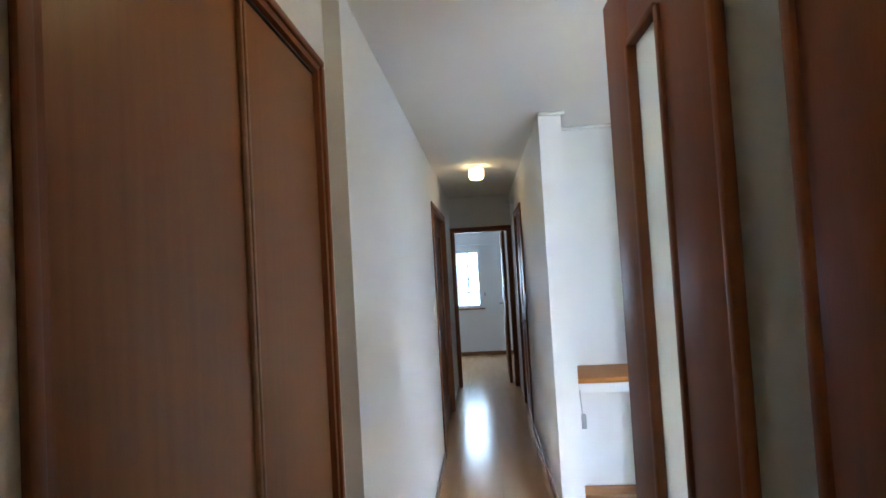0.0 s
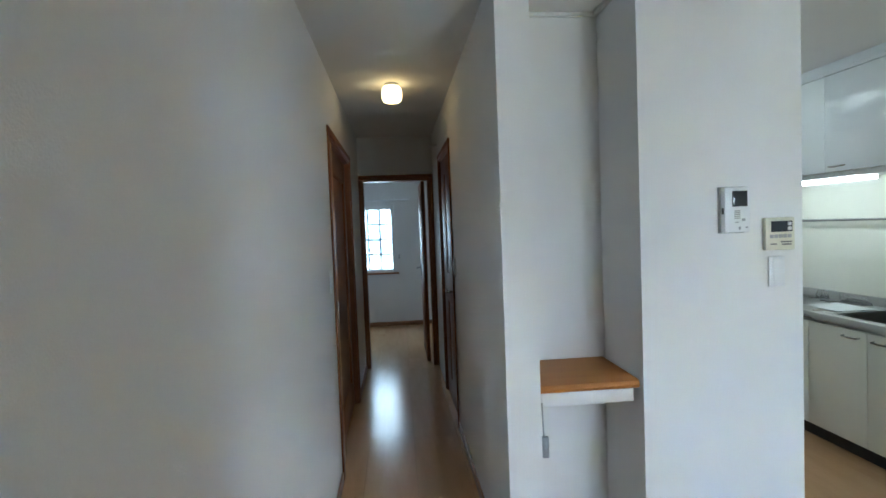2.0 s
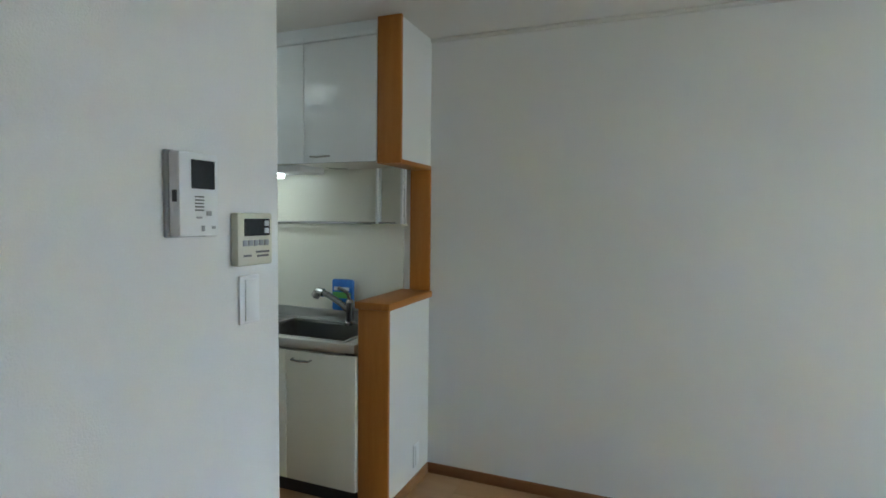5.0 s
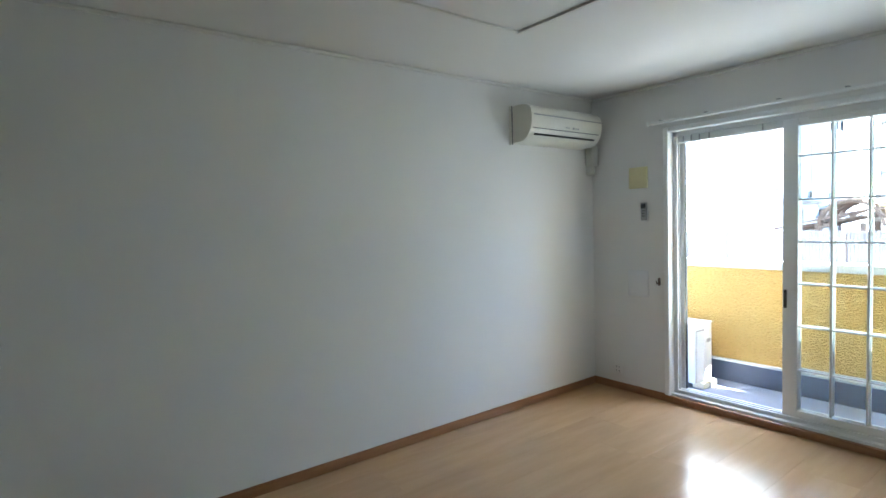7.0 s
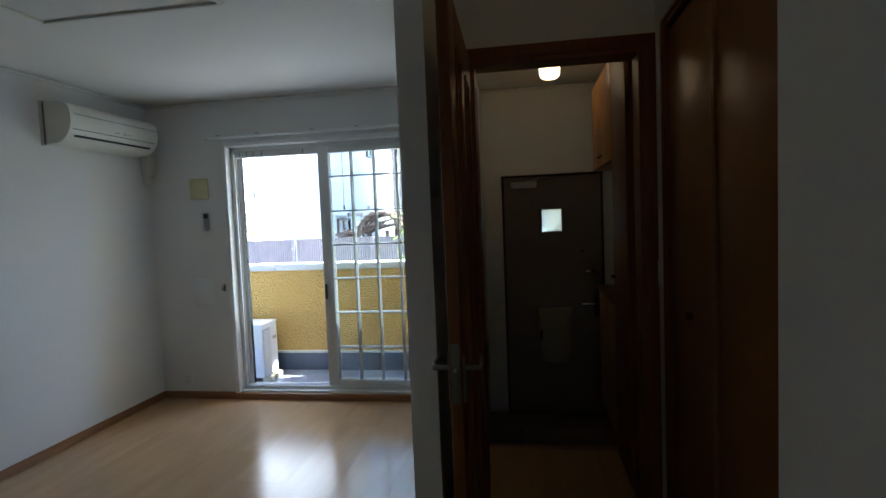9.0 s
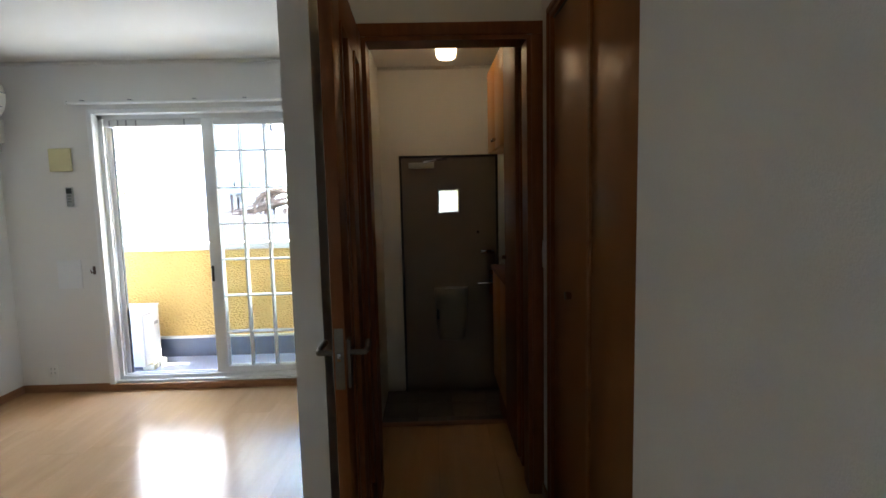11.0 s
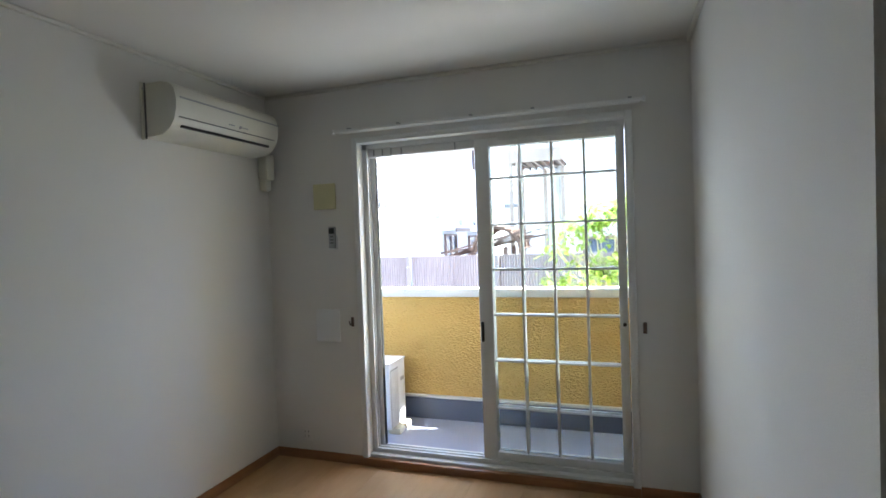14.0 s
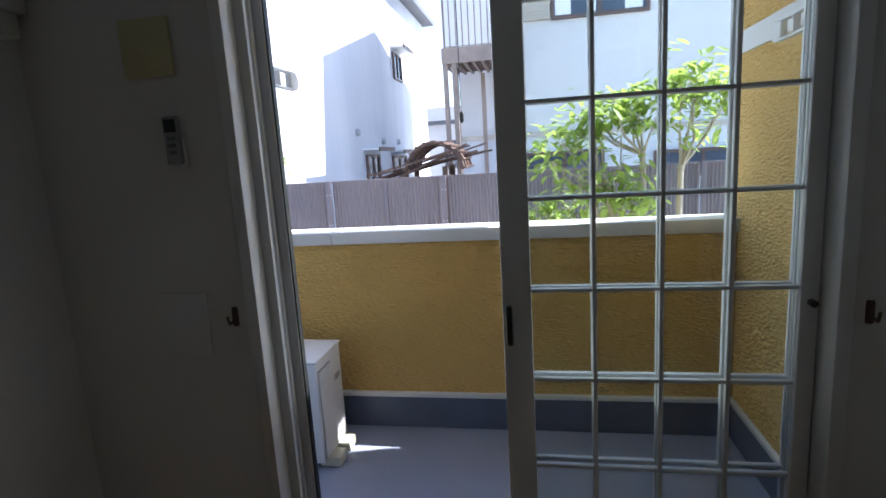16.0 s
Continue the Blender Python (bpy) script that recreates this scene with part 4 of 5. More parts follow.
inner = sash(-0.088, 0.0, "white sliding sash with a grid of small panes, inner one")
outer = sash(-0.128, -0.0, "white sliding sash with a grid of small panes, outer one behind")
part("vent_bar", B((1.83, 2.44, -0.071, -0.062, 1.985, 2.008), bev=0.003), SASHGREY, inner, "grey vent slider")
part("lock_handle", B((2.556, 2.574, -0.071, -0.052, 0.80, 0.92), bev=0.005), BLACK, inner, "dark pull handle")
part("sash_knob", rod(bmesh.new(), (1.762, -0.071, 0.92), (1.762, -0.05, 0.92), 0.010), BLACK, inner)
cr = thing("curtain_rail", (2.5, 0.03, 2.10), "double white metal curtain rail above the balcony window", "curtain rail")
part("front_rail", B((1.633, 3.455, 0.062, 0.078, 2.098, 2.114), bev=0.003), FRAMEWHITE, cr)
part("rear_rail", B((1.66, 3.43, 0.028, 0.044, 2.098, 2.114), bev=0.003), FRAMEWHITE, cr)
for x in (1.70, 2.2, 2.55, 3.0, 3.33):
    part("bracket", B((x, x + 0.018, 0.001, 0.08, 2.114, 2.122)), GREYPL, cr)
for x in (1.636, 3.440):
    part("end_cap", B((x, x + 0.012, 0.058, 0.082, 2.092, 2.12), bev=0.003), WHITEPL, cr)
for x in (3.401, 1.661):
    t = thing("tassel_hook", (x, 0, 0.915), "small bronze curtain tassel hook on the wall", "hook", "tassel hooks")
    part("plate", lathe(bmesh.new(), (x, 0.0, 0.885), [(0.008, 0.0), (0.010, 0.004), (0.010, 0.054), (0.008, 0.06)], 10), WINFRAME, t)
    part("arm", pipe(bmesh.new(), [(x, 0.008, 0.905), (x, 0.035, 0.90), (x, 0.042, 0.925)], 0.004, 8), WINFRAME, t)
yc = thing("socket_cover", (3.566, 0, 1.64), "faded yellow square cover plate high on the wall", "cover plate")
part("plate", B((3.486, 3.646, 0.0, 0.014, 1.636, 1.80), bev=0.006), YELLOWPL, yc)
rc = thing("remote_control", (3.513, 0.01, 1.38), "grey air-conditioner remote in a wall holder", "remote control")
hold = part("holder", B((3.484, 3.544, 0.0, 0.010, 1.376, 1.46), bev=0.003), WHITEPL, rc)
part("body", B((3.489, 3.539, 0.010, 0.026, 1.385, 1.524), bev=0.006), GREYPL, rc)
part("display", B((3.495, 3.533, 0.025, 0.0275, 1.478, 1.515)), SCREEN, rc, "dark display")
for z in (1.455, 1.435, 1.415):
    part("key", B((3.502, 3.526, 0.025, 0.028, z, z + 0.01), bev=0.001), INK, rc)
pc = thing("blank_cover", (3.555, 0, 0.805), "white square blank cover plate on the wall", "cover plate")
part("plate", B((3.49, 3.665, 0.0, 0.007, 0.785, 0.993), bev=0.003), WHITEPL, pc)
sk = thing("wall_socket", (3.746, 0, 0.13), "white double wall socket low on the wall", "socket")
part("plate", B((3.735, 3.805, 0.0, 0.005, 0.12, 0.21), bev=0.002), WALLPAPER, sk)
for x in (3.755, 3.782):
    for dz in (0.145, 0.175):
        part("slot", B((x, x + 0.003, 0.0045, 0.0065, dz, dz + 0.012)), BLACK, sk)

# air conditioner
ac = thing("air_conditioner", (3.9, 0.56, 2.0), "aged white wall-mounted air conditioner near the ceiling", "air conditioner")
prof = [(4.0, 2.262), (3.88, 2.262), (3.83, 2.250), (3.800, 2.222), (3.788, 2.17), (3.790, 2.12), (3.805, 2.07), (3.835, 2.03), (3.88, 2.003), (4.0, 1.995)]
part("housing", extrude_outline(bmesh.new(), prof, "y", 0.155, 0.955), ACPL, ac)
part("back_plate", B((3.985, 3.999, 0.955, 0.972, 1.985, 2.268), bev=0.002), ACPL, ac)
part("gap_line", B((3.978, 3.9855, 0.955, 0.9605, 1.988, 2.266)), INK, ac, "dark gap behind the end cover")
part("top_line", B((3.822, 3.834, 0.16, 0.95, 2.2395, 2.2435)), GREYPL, ac)
part("front_groove", B((3.785, 3.795, 0.158, 0.93, 2.176, 2.184)), GREYPL, ac, "grey panel groove")
part("front_groove", B((3.793, 3.803, 0.19, 0.93, 2.084, 2.088)), INK, ac, "thin dark panel line")
part("louvre", B((3.812, 3.83, 0.22, 0.90, 2.040, 2.052)), BLACK, ac, "dark outlet slot")
part("lamp_dot", rod(bmesh.new(), (3.797, 0.50, 2.11), (3.786, 0.50, 2.11), 0.008), GREYPL, ac)
for y in (0.44, 0.55):
    part("print", B((3.787, 3.792, y, y + 0.04, 2.107, 2.113)), GREYPL, ac)
part("screw", rod(bmesh.new(), (3.988, 0.962, 2.235), (3.98, 0.962, 2.235), 0.008), GREYPL, ac)
pd = thing("pipe_cover", (3.95, 0.06, 1.85), "white pipe duct below the air conditioner", "pipe")
part("duct", B((3.925, 3.998, 0.015, 0.10, 1.86, 2.03), bev=0.012), ACPL, pd)
part("lower_duct", B((3.945, 3.998, 0.03, 0.088, 1.79, 1.862), bev=0.010), ACPL, pd)
for ob in (ac, pd):
    ob.location.z -= 0.018

# ceiling light mount with its moulding frame
cf = thing("ceiling_moulding", (2.73, 2.15, H), "square white moulding frame on the ceiling", "moulding")
x0, x1, y0, y1, w = 2.268, 3.19, 1.69, 2.61, 0.022
for bx in ((x0, x1, y0, y0 + w), (x0, x1, y1 - w, y1), (x0, x0 + w, y0 + w, y1 - w), (x1 - w, x1, y0 + w, y1 - w)):
    part("strip", B((*bx, H - 0.012, H), bev=0.004), COVE, cf)
rose = thing("ceiling_rose", (2.72, 2.15, H), "white round ceiling socket for a lamp", "ceiling socket")
part("disc", lathe(bmesh.new(), (2.72, 2.15, H), [(0.055, -0.001), (0.055, -0.010), (0.045, -0.022), (0.04, -0.03)]), WHITEPL, rose)
part("slot", B((2.705, 2.735, 2.148, 2.152, H - 0.0325, H - 0.029)), BLACK, rose)
part("slot", B((2.718, 2.722, 2.125, 2.14, H - 0.0325, H - 0.029)), BLACK, rose)

# ---- balcony ----
structure("balcony_floor", B((1.40, 4.4, -1.25, -0.15, -0.25, -0.12)), BALCFLOOR, "grey vinyl balcony floor", "floor")
def siding(bm, u0, u1, z0, z1, at, step, seed):
    """A sprayed siding face: broken ridges up to 5 mm high, drawn out sideways. at(u, z, h) gives the point."""
    nu, nz = int((u1 - u0) / step / 1.6), int((z1 - z0) / step)
    rows = []
    for j in range(nz + 1):
        z = z0 + (z1 - z0) * j / nz
        row = []
        for i in range(nu + 1):
            u = u0 + (u1 - u0) * i / nu
            w = noise.noise((u * 9, z * 9, seed)) * 0.5
            a = noise.noise((u * 48 + w, z * 120 + w * 2, seed + 5.0))
            b = noise.noise((u * 60, z * 150, seed + 9.0))
            row.append(bm.verts.new(at(u, z, 0.0068 * max(0.0, 0.38 + a * 1.4) + 0.0016 * b)))
        rows.append(row)
    for r0, r1 in zip(rows, rows[1:]):
        for i in range(nu):
            bm.faces.new((r0[i], r0[i + 1], r1[i + 1], r1[i]))
    return bm


par = thing("balcony_parapet", (2.9, -1.33, -0.12), "yellow textured balcony parapet with a white coping", "parapet", kind="structure")
part("wall", B((1.53, 4.4, -1.40, -1.25, -0.5, 0.926)), YELLOW, par)
part("siding", siding(bmesh.new(), 1.545, 4.32, 0.08, 0.930, lambda u, z, h: (u, -1.246 + h, z), 0.0032, 1.0), YELLOW, par, "yellow sprayed siding")
part("upstand", B((1.53, 4.4, -1.252, -1.225, -0.12, 0.062), bev=0.003), UPSTAND, par, "dark grey waterproof upstand")
part("base_trim", B((1.53, 4.4, -1.25, -1.215, 0.062, 0.085), bev=0.003), COPING, par, "white trim strip")
for x0, x1 in ((1.53, 3.566), (3.569, 4.4)):
    part("coping", B((x0, x1, -1.425, -1.225, 0.926, 0.992), bev=0.004), COPING, par, "white metal coping")
side = thing("balcony_side_wall", (1.46, -0.8, -0.12), "yellow textured end wall of the balcony", "wall", kind="structure")
part("wall", B((1.40, 1.53, -1.40, -0.15, -0.5, 2.95)), YELLOW, side)
part("siding", siding(bmesh.new(), -1.40, -0.15, 0.08, 2.95, lambda u, z, h: (1.534 + h, u, z), 0.0045, 4.0), YELLOW, side, "yellow sprayed siding")
part("band", B((1.53, 1.55, -1.40, -0.15, 1.735, 1.83), bev=0.003), COPING, side, "white metal band")
part("upstand", B((1.53, 1.552, -1.225, -0.15, -0.12, 0.06), bev=0.003), UPSTAND, side)
part("base_trim", B((1.53, 1.560, -1.215, -0.15, 0.062, 0.085), bev=0.003), COPING, side)
# Added out of view, to shut off light from this end.
structure("balcony_partition", B((4.32, 4.4, -1.25, -0.15, -0.12, 2.95)), COPING, "unseen partition added to close off the balcony end", "wall")
# Out of view; edges set so that only a small sun patch gets through.
structure("balcony_slab", B((1.12, 4.6, -1.66, -0.15, 2.95, 3.12)), COPING, "unseen white slab overhead, sized to block the sun", "ceiling")
structure("outer_wall_upper", B((1.40, 4.4, -0.20, -0.151, 2.10, 2.95)), YELLOW, "yellow outer wall above the window", "wall")
oc = thing("outdoor_unit", (3.8, -0.65, -0.12), "white air-conditioner outdoor unit on plastic feet", "outdoor unit")
part("case", B((3.515, 4.25, -1.063, -0.755, -0.068, 0.437), bev=0.008), WHITEPL, oc)
part("lid", B((3.510, 4.255, -1.068, -0.750, 0.437, 0.452), bev=0.005), WHITEPL, oc)
for k in range(28):
    z = -0.05 + k * 0.0158
    part("louvre", B((3.506, 3.516, -0.915, -0.775, z, z + 0.0078), bev=0.001), WHITEPL, oc)
# Flat grey sheet on the case: the shade between the louvres, put in as colour.
part("grille_recess", B((3.5135, 3.5155, -0.919, -0.771, -0.056, 0.398)), GREYPL, oc, "grey sheet painting in the shade behind the louvres")
part("badge", B((3.5125, 3.516, -1.03, -0.965, 0.27, 0.30)), GREYPL, oc, "faded grey badge")
for x in (3.46, 4.14):
    for y in (-1.0, -0.86):
        part("foot", B((x, x + 0.11, y - 0.05, y + 0.05, -0.12, -0.066), bev=0.012), IVORYPL, oc)


def pole_bracket(x, z, label):
    t = thing("pole_bracket", (x, -0.2, z), label, "bracket", "laundry pole brackets")
    part("wall_plate", B((x - 0.02, x + 0.02, -0.215, -0.2, z - 0.12, z + 0.04), bev=0.004), WHITEPL, t)
    bm = B((x - 0.011, x + 0.011, -0.60, -0.21, z + 0.022, z + 0.032), (x - 0.011, x + 0.011, -0.60, -0.21, z - 0.04, z - 0.03), bev=0.003)
    for y in (-0.30, -0.39, -0.48, -0.57):
        box(bm, x - 0.011, x + 0.011, y - 0.006, y + 0.006, z - 0.03, z + 0.022, bev=0.002)
    rod(bm, (x - 0.011, -0.60, z - 0.004), (x + 0.011, -0.60, z - 0.004), 0.036, 20)
    part("arm", bm, WHITEPL, t, "white slotted arm")


pole_bracket(3.41, 1.69, "white laundry pole bracket outside the window")
pole_bracket(1.66, 1.71, "white laundry pole bracket beside the end wall")

# ---- outdoors ----
GZ = -0.5
bm = bmesh.new()
bmesh.ops.create_grid(bm, x_segments=4, y_segments=4, size=400, matrix=Matrix.Translation((0, 0, GZ)))
structure("ground", bm, GROUND, "unseen yard between the houses, paled to bounce light indoors", "ground")

fence = thing("yard_fence", (3.0, -4.6, GZ), "purple-grey corrugated metal fence between the yards", "fence")
for k in range(-5, 6):
    xa = -0.67 + k * 1.396
    part("post", B((xa - 0.028, xa + 0.028, -4.605, -4.575, GZ, 1.145), bev=0.004), FENCE, fence)
    for h in (0, 1):
        x0, x1 = xa + 0.03 + h * 0.668, xa + 0.03 + h * 0.668 + 0.663
        bm = bmesh.new()
        n = 34
        zs = (GZ + 0.05, 1.115)
        cols = []
        for i in range(n + 1):
            x = x0 + (x1 - x0) * i / n
            y = -4.625 + (0.012 if (i // 1) % 2 else -0.0)
            cols.append([bm.verts.new((x, y, z)) for z in zs])
        for a, b in zip(cols, cols[1:]):
            bm.faces.new((a[0], b[0], b[1], a[1]))
        ext = bmesh.ops.extrude_face_region(bm, geom=bm.faces[:])
        bmesh.ops.translate(bm, vec=(0, -0.006, 0), verts=[v for v in ext["geom"] if isinstance(v, bmesh.types.BMVert)])
        pnl = part("panel", bm, FENCE, fence)
        for p in pnl.data.polygons:
            p.use_smooth = False
    part("seam_strip", B((xa + 0.685, xa + 0.711, -4.612, -4.600, GZ + 0.05, 1.114), bev=0.002), FENCE, fence)
    for z in (0.25, 0.62, 0.98):
        for dx in (-0.02, 0.02):
            part("rivet", rod(bmesh.new(), (xa + dx, -4.576, z), (xa + dx, -4.570, z), 0.008, 6), GREYPL, fence)
    part("top_rail", B((xa + 0.03, xa + 1.366, -4.635, -4.60, 1.115, 1.14)), FENCE, fence)


def house_window(parent, axis, plane, out, a, b, z0, z1, hood=False):
    def bx(u0, u1, p0, p1, za, zb):
        q0, q1 = sorted((plane + out * p0, plane + out * p1))
        return (q0, q1, u0, u1, za, zb) if axis == "x" else (u0, u1, q0, q1, za, zb)
    t = 0.06
    fr = part("window", B(bx(a, a + t, 0, 0.07, z0, z1), bx(b - t, b, 0, 0.07, z0, z1), bx(a + t, b - t, 0, 0.07, z0, z0 + t), bx(a + t, b - t, 0, 0.07, z1 - t, z1), bx((a + b) / 2 - 0.03, (a + b) / 2 + 0.03, 0.0, 0.06, z0 + t, z1 - t)), WINFRAME, parent, "brown framed window")
    part("pane", B(bx(a + t, (a + b) / 2 - 0.03, 0.005, 0.03, z0 + t, z1 - t)), DARKGLASS, fr)
    part("pane", B(bx((a + b) / 2 + 0.03, b - t, 0.005, 0.03, z0 + t, z1 - t)), DARKGLASS, fr)
    if hood:
        part("hood", B(bx(a - 0.15, b + 0.15, 0, 0.42, z1 + 0.10, z1 + 0.15)), COPING, fr, "small white window hood")
        part("hood_edge", B(bx(a - 0.16, b + 0.16, 0.40, 0.43, z1 + 0.06, z1 + 0.16)), WINFRAME, fr)


ha = thing("white_house", (10, -11, GZ), "two-storey white stucco house seen along its side", "house")
part("wall", B((6.5, 13.0, -19.0, -5.6, GZ, 6.2)), HOUSEWHITE, ha)
bm = bmesh.new()
extrude_outline(bm, [(6.1, 6.2), (13.4, 6.2), (13.4, 6.35), (9.75, 8.2), (6.1, 6.35)], "y", -19.4, -5.2)
part("roof", bm, ROOFTILE, ha, "grey tiled gable roof")
house_window(ha, "x", 6.5, -1, -15.15, -14.25, 3.66, 4.42, True)
house_window(ha, "x", 6.5, -1, -12.05, -11.0, 0.2, 1.50, True)
house_window(ha, "x", 6.5, -1, -15.0, -13.4, 0.2, 1.44, True)
for y, z in ((-10.5, 2.0), (-12.6, 1.85), (-14.2, 1.85)):
    part("vent_cap", rod(bmesh.new(), (6.5, y, z), (6.42, y, z), 0.09, 14, 0.07), GREYPL, ha)

hb = thing("beige_house", (-1, -11, GZ), "two-storey grey-beige house facing the yard", "house")
part("wall", B((-8.0, 3.95, -16.7, -9.7, GZ, 6.2)), HOUSEBEIGE, hb)
part("lower_ledge", B((-8.0, 3.95, -9.7, -9.56, 1.62, 1.72)), SHUTTER, hb)
part("lower_wall", B((-8.0, 3.95, -9.7, -9.6, GZ, 1.62)), HOUSEWHITE, hb)
bm = bmesh.new()
extrude_outline(bm, [(-17.2, 6.2), (-9.4, 6.2), (-9.4, 6.35), (-13.2, 7.6), (-17.2, 6.35)], "x", -8.4, 4.1)
part("roof", bm, ROOFTILE, hb, "grey tiled roof")
house_window(hb, "y", -9.7, 1, 0.27, 2.10, 3.82, 5.1)
for x0, x1 in ((1.72, 2.02), (1.25, 1.42), (0.40, 0.72)):
    part("curtain", B((x0, x1, -9.668, -9.664, 3.9, 5.03)), PAPER, hb, "pale curtain behind the pane")
bm = B((2.12, 3.27, -9.7, -9.63, 3.84, 5.1))
sh = part("shutter", bm, SHUTTER, hb, "beige louvred shutter")
for k in range(16):
    part("slat", B((2.14, 3.25, -9.63, -9.615, 3.86 + k * 0.076, 3.90 + k * 0.076)), SHUTTER, sh)
house_window(hb, "y", -9.6, 1, 1.13, 2.65, 0.7, 1.32)
house_window(hb, "y", -9.6, 1, -1.6, 0.2, 0.7, 1.22)
part("wall_joint", B((2.62, 2.635, -9.7, -9.695, 1.72, 3.7)), SHUTTER, hb)
part("down_pipe", pipe(bmesh.new(), [(3.15, -9.63, 6.0), (3.15, -9.63, 2.4), (3.1, -9.55, 2.25), (3.1, -9.55, GZ)], 0.05, 10), GREYPL, hb, "grey rain pipe")

SX, SZ = 2.95, 2.93       # west edge and deck underside of the steel balcony
sb = thing("steel_balcony", (SX + 0.6, -8.6, GZ), "brown painted steel balcony on slim posts", "balcony")
for k in range(5):
    part("deck_board", B((SX, SX + 1.05, -9.55 + k * 0.29, -9.27 + k * 0.29, SZ + 0.05, SZ + 0.09), bev=0.004), OLDWOOD, sb)
for k in range(7):
    part("joist", B((SX + 0.05 + k * 0.155, SX + 0.10 + k * 0.155, -9.55, -8.12, SZ, SZ + 0.05)), RUST, sb)
part("fascia", B((SX - 0.03, SX + 1.08, -8.1, -8.06, SZ, SZ + 0.26)), RUST, sb)
part("side_fascia", B((SX + 1.04, SX + 1.08, -9.6, -8.1, SZ, SZ + 0.26)), RUST, sb)
for x, y in ((SX + 1.03, -8.12), (SX + 0.87, -8.12), (SX + 1.03, -9.5), (SX + 0.5, -9.5), (SX + 0.1, -9.5)):
    part("post", B((x - 0.04, x + 0.04, y - 0.04, y + 0.04, GZ, SZ)), RUST, sb)
for k in range(10):
    x = SX + 0.03 + k * 0.11
    part("baluster", B((x, x + 0.014, -8.08, -8.065, SZ + 0.26, SZ + 1.15)), RUST, sb)
for k in range(10):
    part("baluster", B((SX + 1.03, SX + 1.06, -9.5 + k * 0.14, -9.47 + k * 0.14, SZ + 0.26, SZ + 1.15)), RUST, sb)
part("handrail", B((SX - 0.03, SX + 1.08, -8.14, -8.06, SZ + 1.15, SZ + 1.22), (SX + 1.00, SX + 1.08, -9.6, -8.14, SZ + 1.15, SZ + 1.22)), RUST, sb)
part("east_panel", B((SX + 1.005, SX + 1.028, -9.5, -8.16, SZ + 0.28, SZ + 1.14)), RUST, sb, "brown sheet on the end rail")
part("side_panel", B((SX, SX + 1.0, -8.12, -8.085, SZ + 0.28, SZ + 1.14)), HOUSEBEIGE, sb, "pale sheet behind the balusters")

hc = thing("far_house", (5.0, -24, GZ), "distant pale house in the gap between the yards", "house")
part("wall", B((2.0, 9.0, -28.0, -22.0, GZ, 2.7)), HOUSEBEIGE, hc)
bm = bmesh.new()
extrude_outline(bm, [(-28.5, 2.7), (-21.5, 2.7), (-21.5, 2.85), (-25.0, 3.7), (-28.5, 2.85)], "x", 1.6, 9.4)
part("roof", bm, ROOFTILE, hc, "grey tiled roof")
house_window(hc, "y", -22.0, 1, 5.0, 6.4, 0.8, 2.0)

# broken timber shelter behind the fence
sh = thing("timber_pile", (4.9, -7.2, GZ), "heap of weathered planks and an arched slatted shelter", "timber pile")
random.seed(5)
for k in range(9):
    a = Vector((3.36 + random.uniform(-0.2, 0.3), -6.9 - 0.12 * k, 1.42 + random.uniform(-0.05, 0.12)))
    b = Vector((4.93 + random.uniform(-0.3, 0.3), -6.7 - 0.10 * k, 1.02 + random.uniform(-0.04, 0.1)))
    d = b - a
    m = Matrix.Translation((a + b) / 2) @ d.to_track_quat("X", "Z").to_matrix().to_4x4() @ Matrix.Diagonal((d.length, 0.11, 0.03, 1))
    bm = bmesh.new()
    bmesh.ops.create_cube(bm, size=1, matrix=m)
    part("plank", bm, OLDWOOD, sh)
for k in range(4):
    pts = []
    for i in range(10):
        u = math.radians(4 + i * 19)
        pts.append((4.04 + 0.46 * math.cos(u), -6.85 - 0.32 * k, 1.10 + 0.47 * math.sin(u)))
    part("arched_rib", pipe(bmesh.new(), pts, 0.035, 6), OLDWOOD, sh)
for i in range(11):
    u = math.radians(8 + i * 16.4)
    x, z = 4.04 + 0.48 * math.cos(u), 1.10 + 0.49 * math.sin(u)
    part("arched_slat", B((x - 0.035, x + 0.035, -7.95, -6.80, z - 0.012, z + 0.014)), OLDWOOD, sh)
for x in (3.89, 4.53):
    for y in (-6.95, -7.75):
        part("shelter_post", B((x - 0.04, x + 0.04, y - 0.04, y + 0.04, GZ, 1.2)), OLDWOOD, sh)
part("base_stack", B((3.75, 5.0, -7.9, -6.75, GZ, 0.98)), OLDWOOD, sh)

cab = thing("pull_cord", (2.85, -1.385, 2.95), "black cord with a toggle hanging from the balcony above", "cord")
part("wire", pipe(bmesh.new(), [(2.85, -1.385, 2.952), (2.849, -1.385, 2.1), (2.848, -1.385, 1.58)], 0.0025, 6), BLACK, cab)
part("toggle", lathe(bmesh.new(), (2.848, -1.385, 1.525), [(0.003, 0.0), (0.011, 0.012), (0.011, 0.045), (0.004, 0.06)], 10), BLACK, cab)


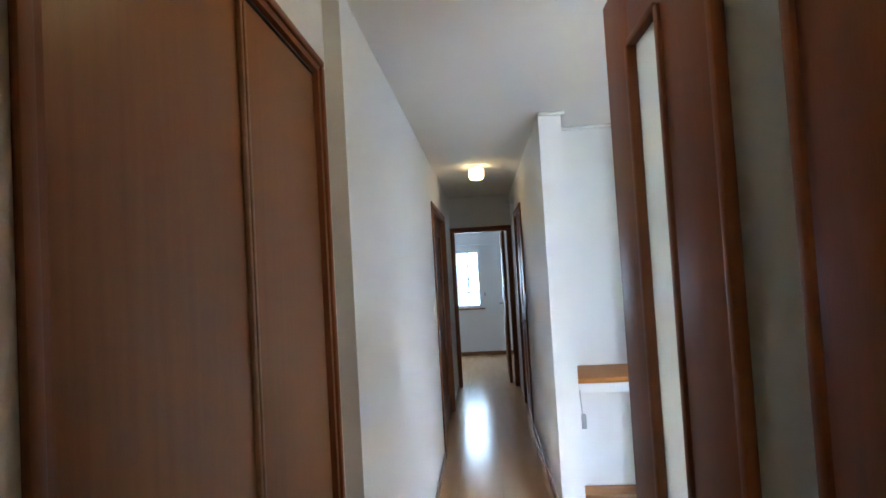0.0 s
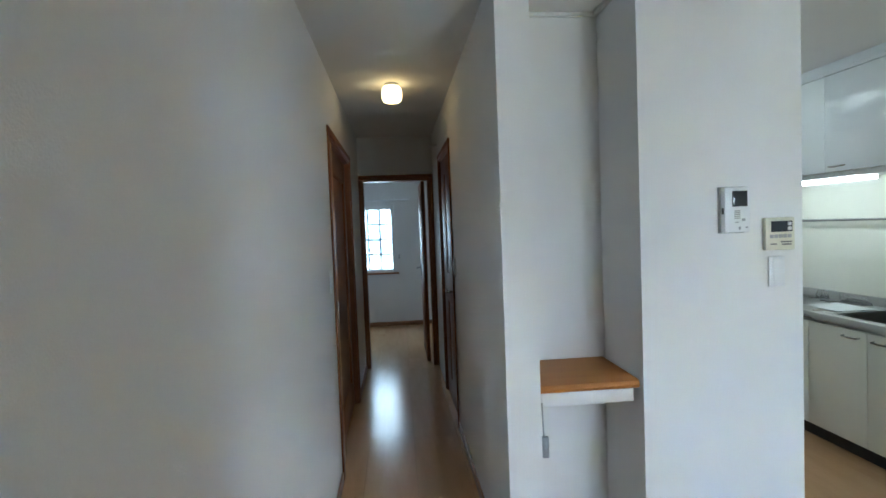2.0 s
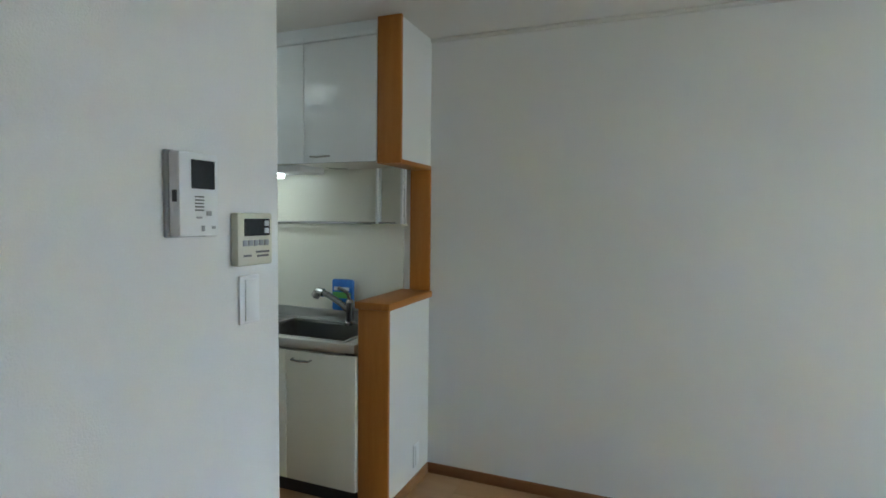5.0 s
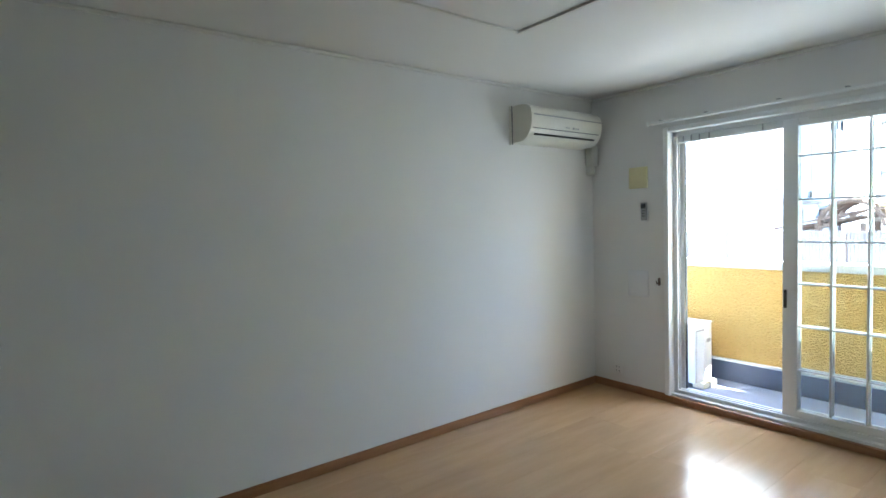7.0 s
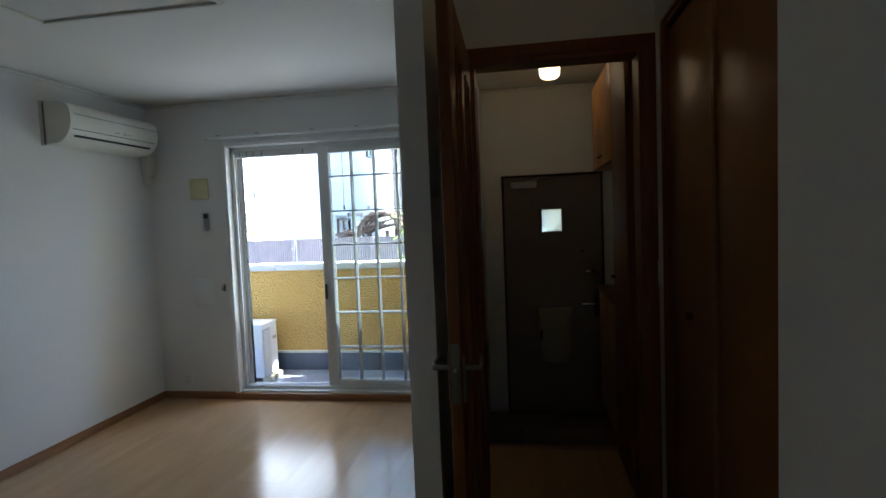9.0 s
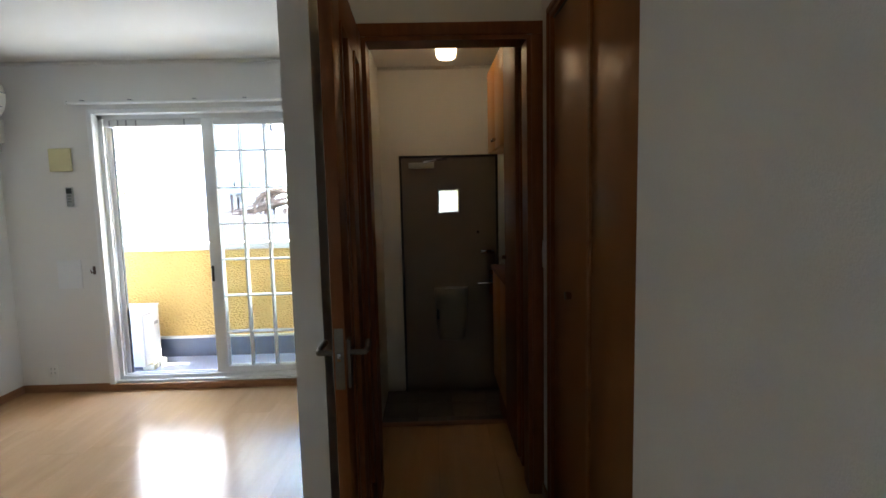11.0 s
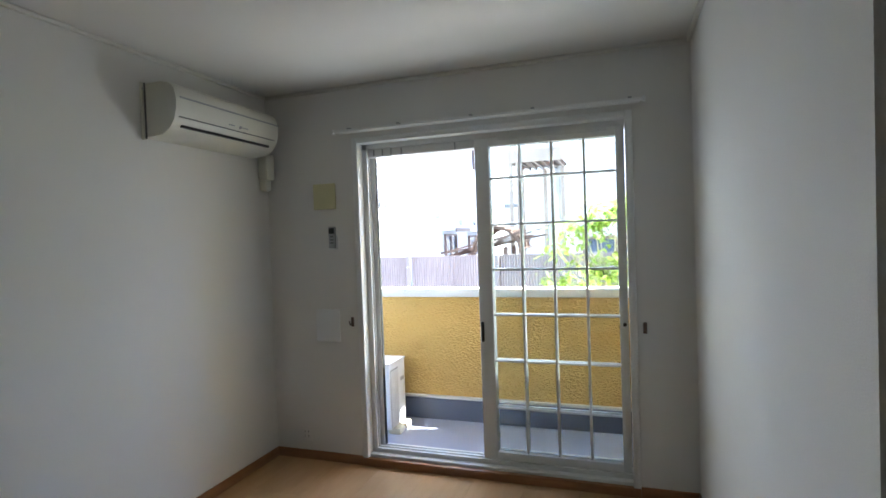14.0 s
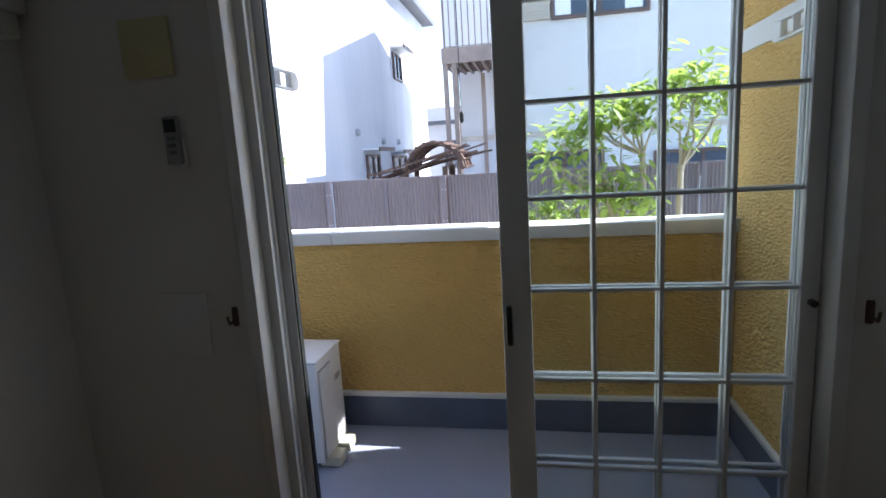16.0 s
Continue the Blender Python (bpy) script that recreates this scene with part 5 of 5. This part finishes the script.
# ---- tree and shrub ----
def leaf_cloud(centres, count, seed, size):
    """Pointed oval leaves, each a folded diamond, thrown round twig ends."""
    rnd = random.Random(seed)
    verts, faces = [], []
    for _ in range(count):
        c = rnd.choice(centres)
        p = Vector(c) + Vector((rnd.gauss(0, 0.085), rnd.gauss(0, 0.085), rnd.gauss(0, 0.055)))
        s = size * rnd.uniform(0.6, 1.25)
        yaw, pit = rnd.uniform(0, 2 * math.pi), rnd.uniform(-1.0, 0.35)
        d = Vector((math.cos(yaw) * math.cos(pit), math.sin(yaw) * math.cos(pit), math.sin(pit)))
        sd = d.cross(Vector((0, 0, 1))).normalized()
        up = sd.cross(d)
        n = len(verts)
        for u, v, w in ((0, 0, 0), (0.35, 0.24, 0.05), (0.75, 0.2, 0.03), (1.0, 0, -0.05), (0.75, -0.2, 0.03), (0.35, -0.24, 0.05)):
            verts.append(p + d * u * s + sd * v * s + up * w * s)
        faces += [(n, n + 1, n + 2, n + 3), (n, n + 3, n + 4, n + 5)]
    me = bpy.data.meshes.new("crown")
    me.from_pydata(verts, [], faces)
    me.materials.append(LEAF)
    return me


def tree(name, label, stems, seed, count, size, trunk_r=0.034, spread=0.2, bare=()):
    """Stems are (foot, fork, tips) in world metres; bare ones are leafless twigs from one point to another."""
    rnd = random.Random(seed)
    t = thing(name, stems[0][0], label, "tree")
    limbs, trunk, ends = bmesh.new(), bmesh.new(), []
    for foot, fork, tips in stems:
        foot, fork = Vector(foot), Vector(fork)
        mid = foot.lerp(fork, 0.55) + Vector((-0.04, 0.02, 0))
        rod(trunk, foot, mid, trunk_r, 10, trunk_r * 0.85)
        rod(trunk, mid, fork, trunk_r * 0.85, 10, trunk_r * 0.75)
        bmesh.ops.create_icosphere(trunk, subdivisions=2, radius=trunk_r * 0.95, matrix=Matrix.Translation(fork))
        for tip in tips:
            tip = Vector(tip) + Vector((0, rnd.uniform(-0.2, 0.2), 0))
            knee = fork.lerp(tip, 0.5) + Vector((rnd.uniform(-0.05, 0.05), rnd.uniform(-0.08, 0.08), -0.05))
            rod(limbs, fork, knee, trunk_r * 0.42, 7, trunk_r * 0.3)
            rod(limbs, knee, tip, trunk_r * 0.3, 6, trunk_r * 0.16)
            for _ in range(5):
                e = tip + Vector((rnd.uniform(-spread, spread), rnd.uniform(-spread, spread), rnd.uniform(-0.09, 0.13)))
                rod(limbs, knee.lerp(tip, rnd.uniform(0.45, 1.0)), e, trunk_r * 0.15, 5, trunk_r * 0.06)
                ends.append(e)
    for a, b in bare:
        a, b = Vector(a), Vector(b)
        m = a.lerp(b, 0.5) + Vector((0.03, 0, -0.06))
        pipe(limbs, [a, m, b, b + Vector((rnd.uniform(-0.03, 0.05), 0, 0.09))], trunk_r * 0.2, 6)
        rod(limbs, m, m + Vector((rnd.uniform(-0.05, 0.08), 0.03, 0.14)), trunk_r * 0.15, 5, trunk_r * 0.07)
    part("trunk", trunk, BARK, t)
    part("limbs", limbs, BARK, t)
    crown = new("crown", leaf_cloud(ends, count, seed + 1, size))
    crown.parent = t
    crown.location = -Vector(stems[0][0])
    tagged(crown, "bright green broad leaves", kind="stuff")
    return t


TY = -2.75
tree("tree", "young tree with bright green broad leaves and pale limbs",
     [((1.56, TY, GZ), (1.42, TY, 1.17), [(1.17, TY, 1.52), (1.10, TY, 1.70), (1.30, TY, 1.80), (1.46, TY, 1.75), (1.22, TY, 1.72), (1.36, TY, 1.66)]),
      ((1.72, TY - 0.1, GZ), (1.68, TY - 0.05, 1.28), [(1.81, TY, 1.70), (1.73, TY, 1.63), (2.00, TY, 1.62), (1.91, TY, 1.69), (1.63, TY, 1.54), (2.10, TY, 1.55), (1.76, TY, 1.50)]),
      ((1.86, TY + 0.1, GZ), (1.95, TY + 0.05, 1.05), [(2.28, TY, 1.40), (2.36, TY, 1.27), (2.16, TY, 1.46), (2.03, TY, 1.45), (1.93, TY, 1.14)]),
      ((2.02, TY, GZ), (2.05, TY, 0.72), [(1.80, TY, 1.02), (2.40, TY, 0.86), (2.24, TY, 0.90), (2.02, TY, 0.95), (1.75, TY, 0.88), (2.08, TY, 1.06), (1.90, TY, 0.92)])],
     3, 1500, 0.098, 0.030, 0.15,
     [((1.95, TY, 1.05), (2.18, TY, 1.22)), ((1.98, TY, 1.08), (2.26, TY, 1.14)), ((1.97, TY, 1.0), (2.20, TY, 1.05)), ((1.90, TY, 1.1), (1.98, TY, 1.32)), ((1.80, TY, 1.1), (1.84, TY, 1.34))])
tree("shrub", "small bright green shrub behind the fence",
     [((6.1, -5.2, GZ), (6.1, -5.2, 0.4), [(6.3, -5.1, 1.2), (5.9, -5.3, 1.3), (6.1, -5.0, 1.6), (6.35, -5.4, 1.0), (6.0, -5.1, 0.95)])], 8, 420, 0.10)

# ---- floor boards and tiles ----
def planks(parent, x0, x1, y0, y1, seed):
    rnd = random.Random(seed)
    w, ln, g = 0.303, 1.818, 0.0004
    std = None
    x = x0
    while x < x1 - 0.01:
        xe = min(x + w, x1)
        y = y0 - rnd.uniform(0.1, 1.7)
        while y < y1 - 0.01:
            a, b = max(y, y0), min(y + ln, y1)
            y += ln
            if b - a < 0.02:
                continue
            if std is not None and abs(b - a - ln) < 1e-6 and abs(xe - x - w) < 1e-6:
                ob = new("plank", std)
            else:
                bm = bmesh.new()
                box(bm, g, xe - x - g, g, b - a - g, -0.0108, 0.0, bev=0.0003)
                me = bpy.data.meshes.new("plank")
                bm.to_mesh(me)
                bm.free()
                me.materials.append(FLOORWOOD)
                if abs(b - a - ln) < 1e-6 and abs(xe - x - w) < 1e-6:
                    std = me
                ob = new("plank", me)
            ob.location = (x, a, 0)
            ob.parent = parent
        x = xe


planks(floor, 1.412, 4.0, 0.0, 4.345, 1)
planks(floor, 0.0, 1.412, 0.78, 8.02, 2)
planks(floor, 1.412, 1.787, 4.345, 4.735, 3)
planks(floor, 2.455, 4.0, 4.345, 6.78, 4)
planks(floor, -1.5, 2.2, 8.02, 10.3, 5)
for i in range(5):
    for j in range(4):
        x0, y0 = 0.002 + i * 0.262, -0.338 + j * 0.264
        ob = part("tile", B((x0 + 0.002, x0 + 0.26, y0 + 0.002, y0 + 0.262, -0.212, -0.2), bev=0.002), TILE, entry_floor)
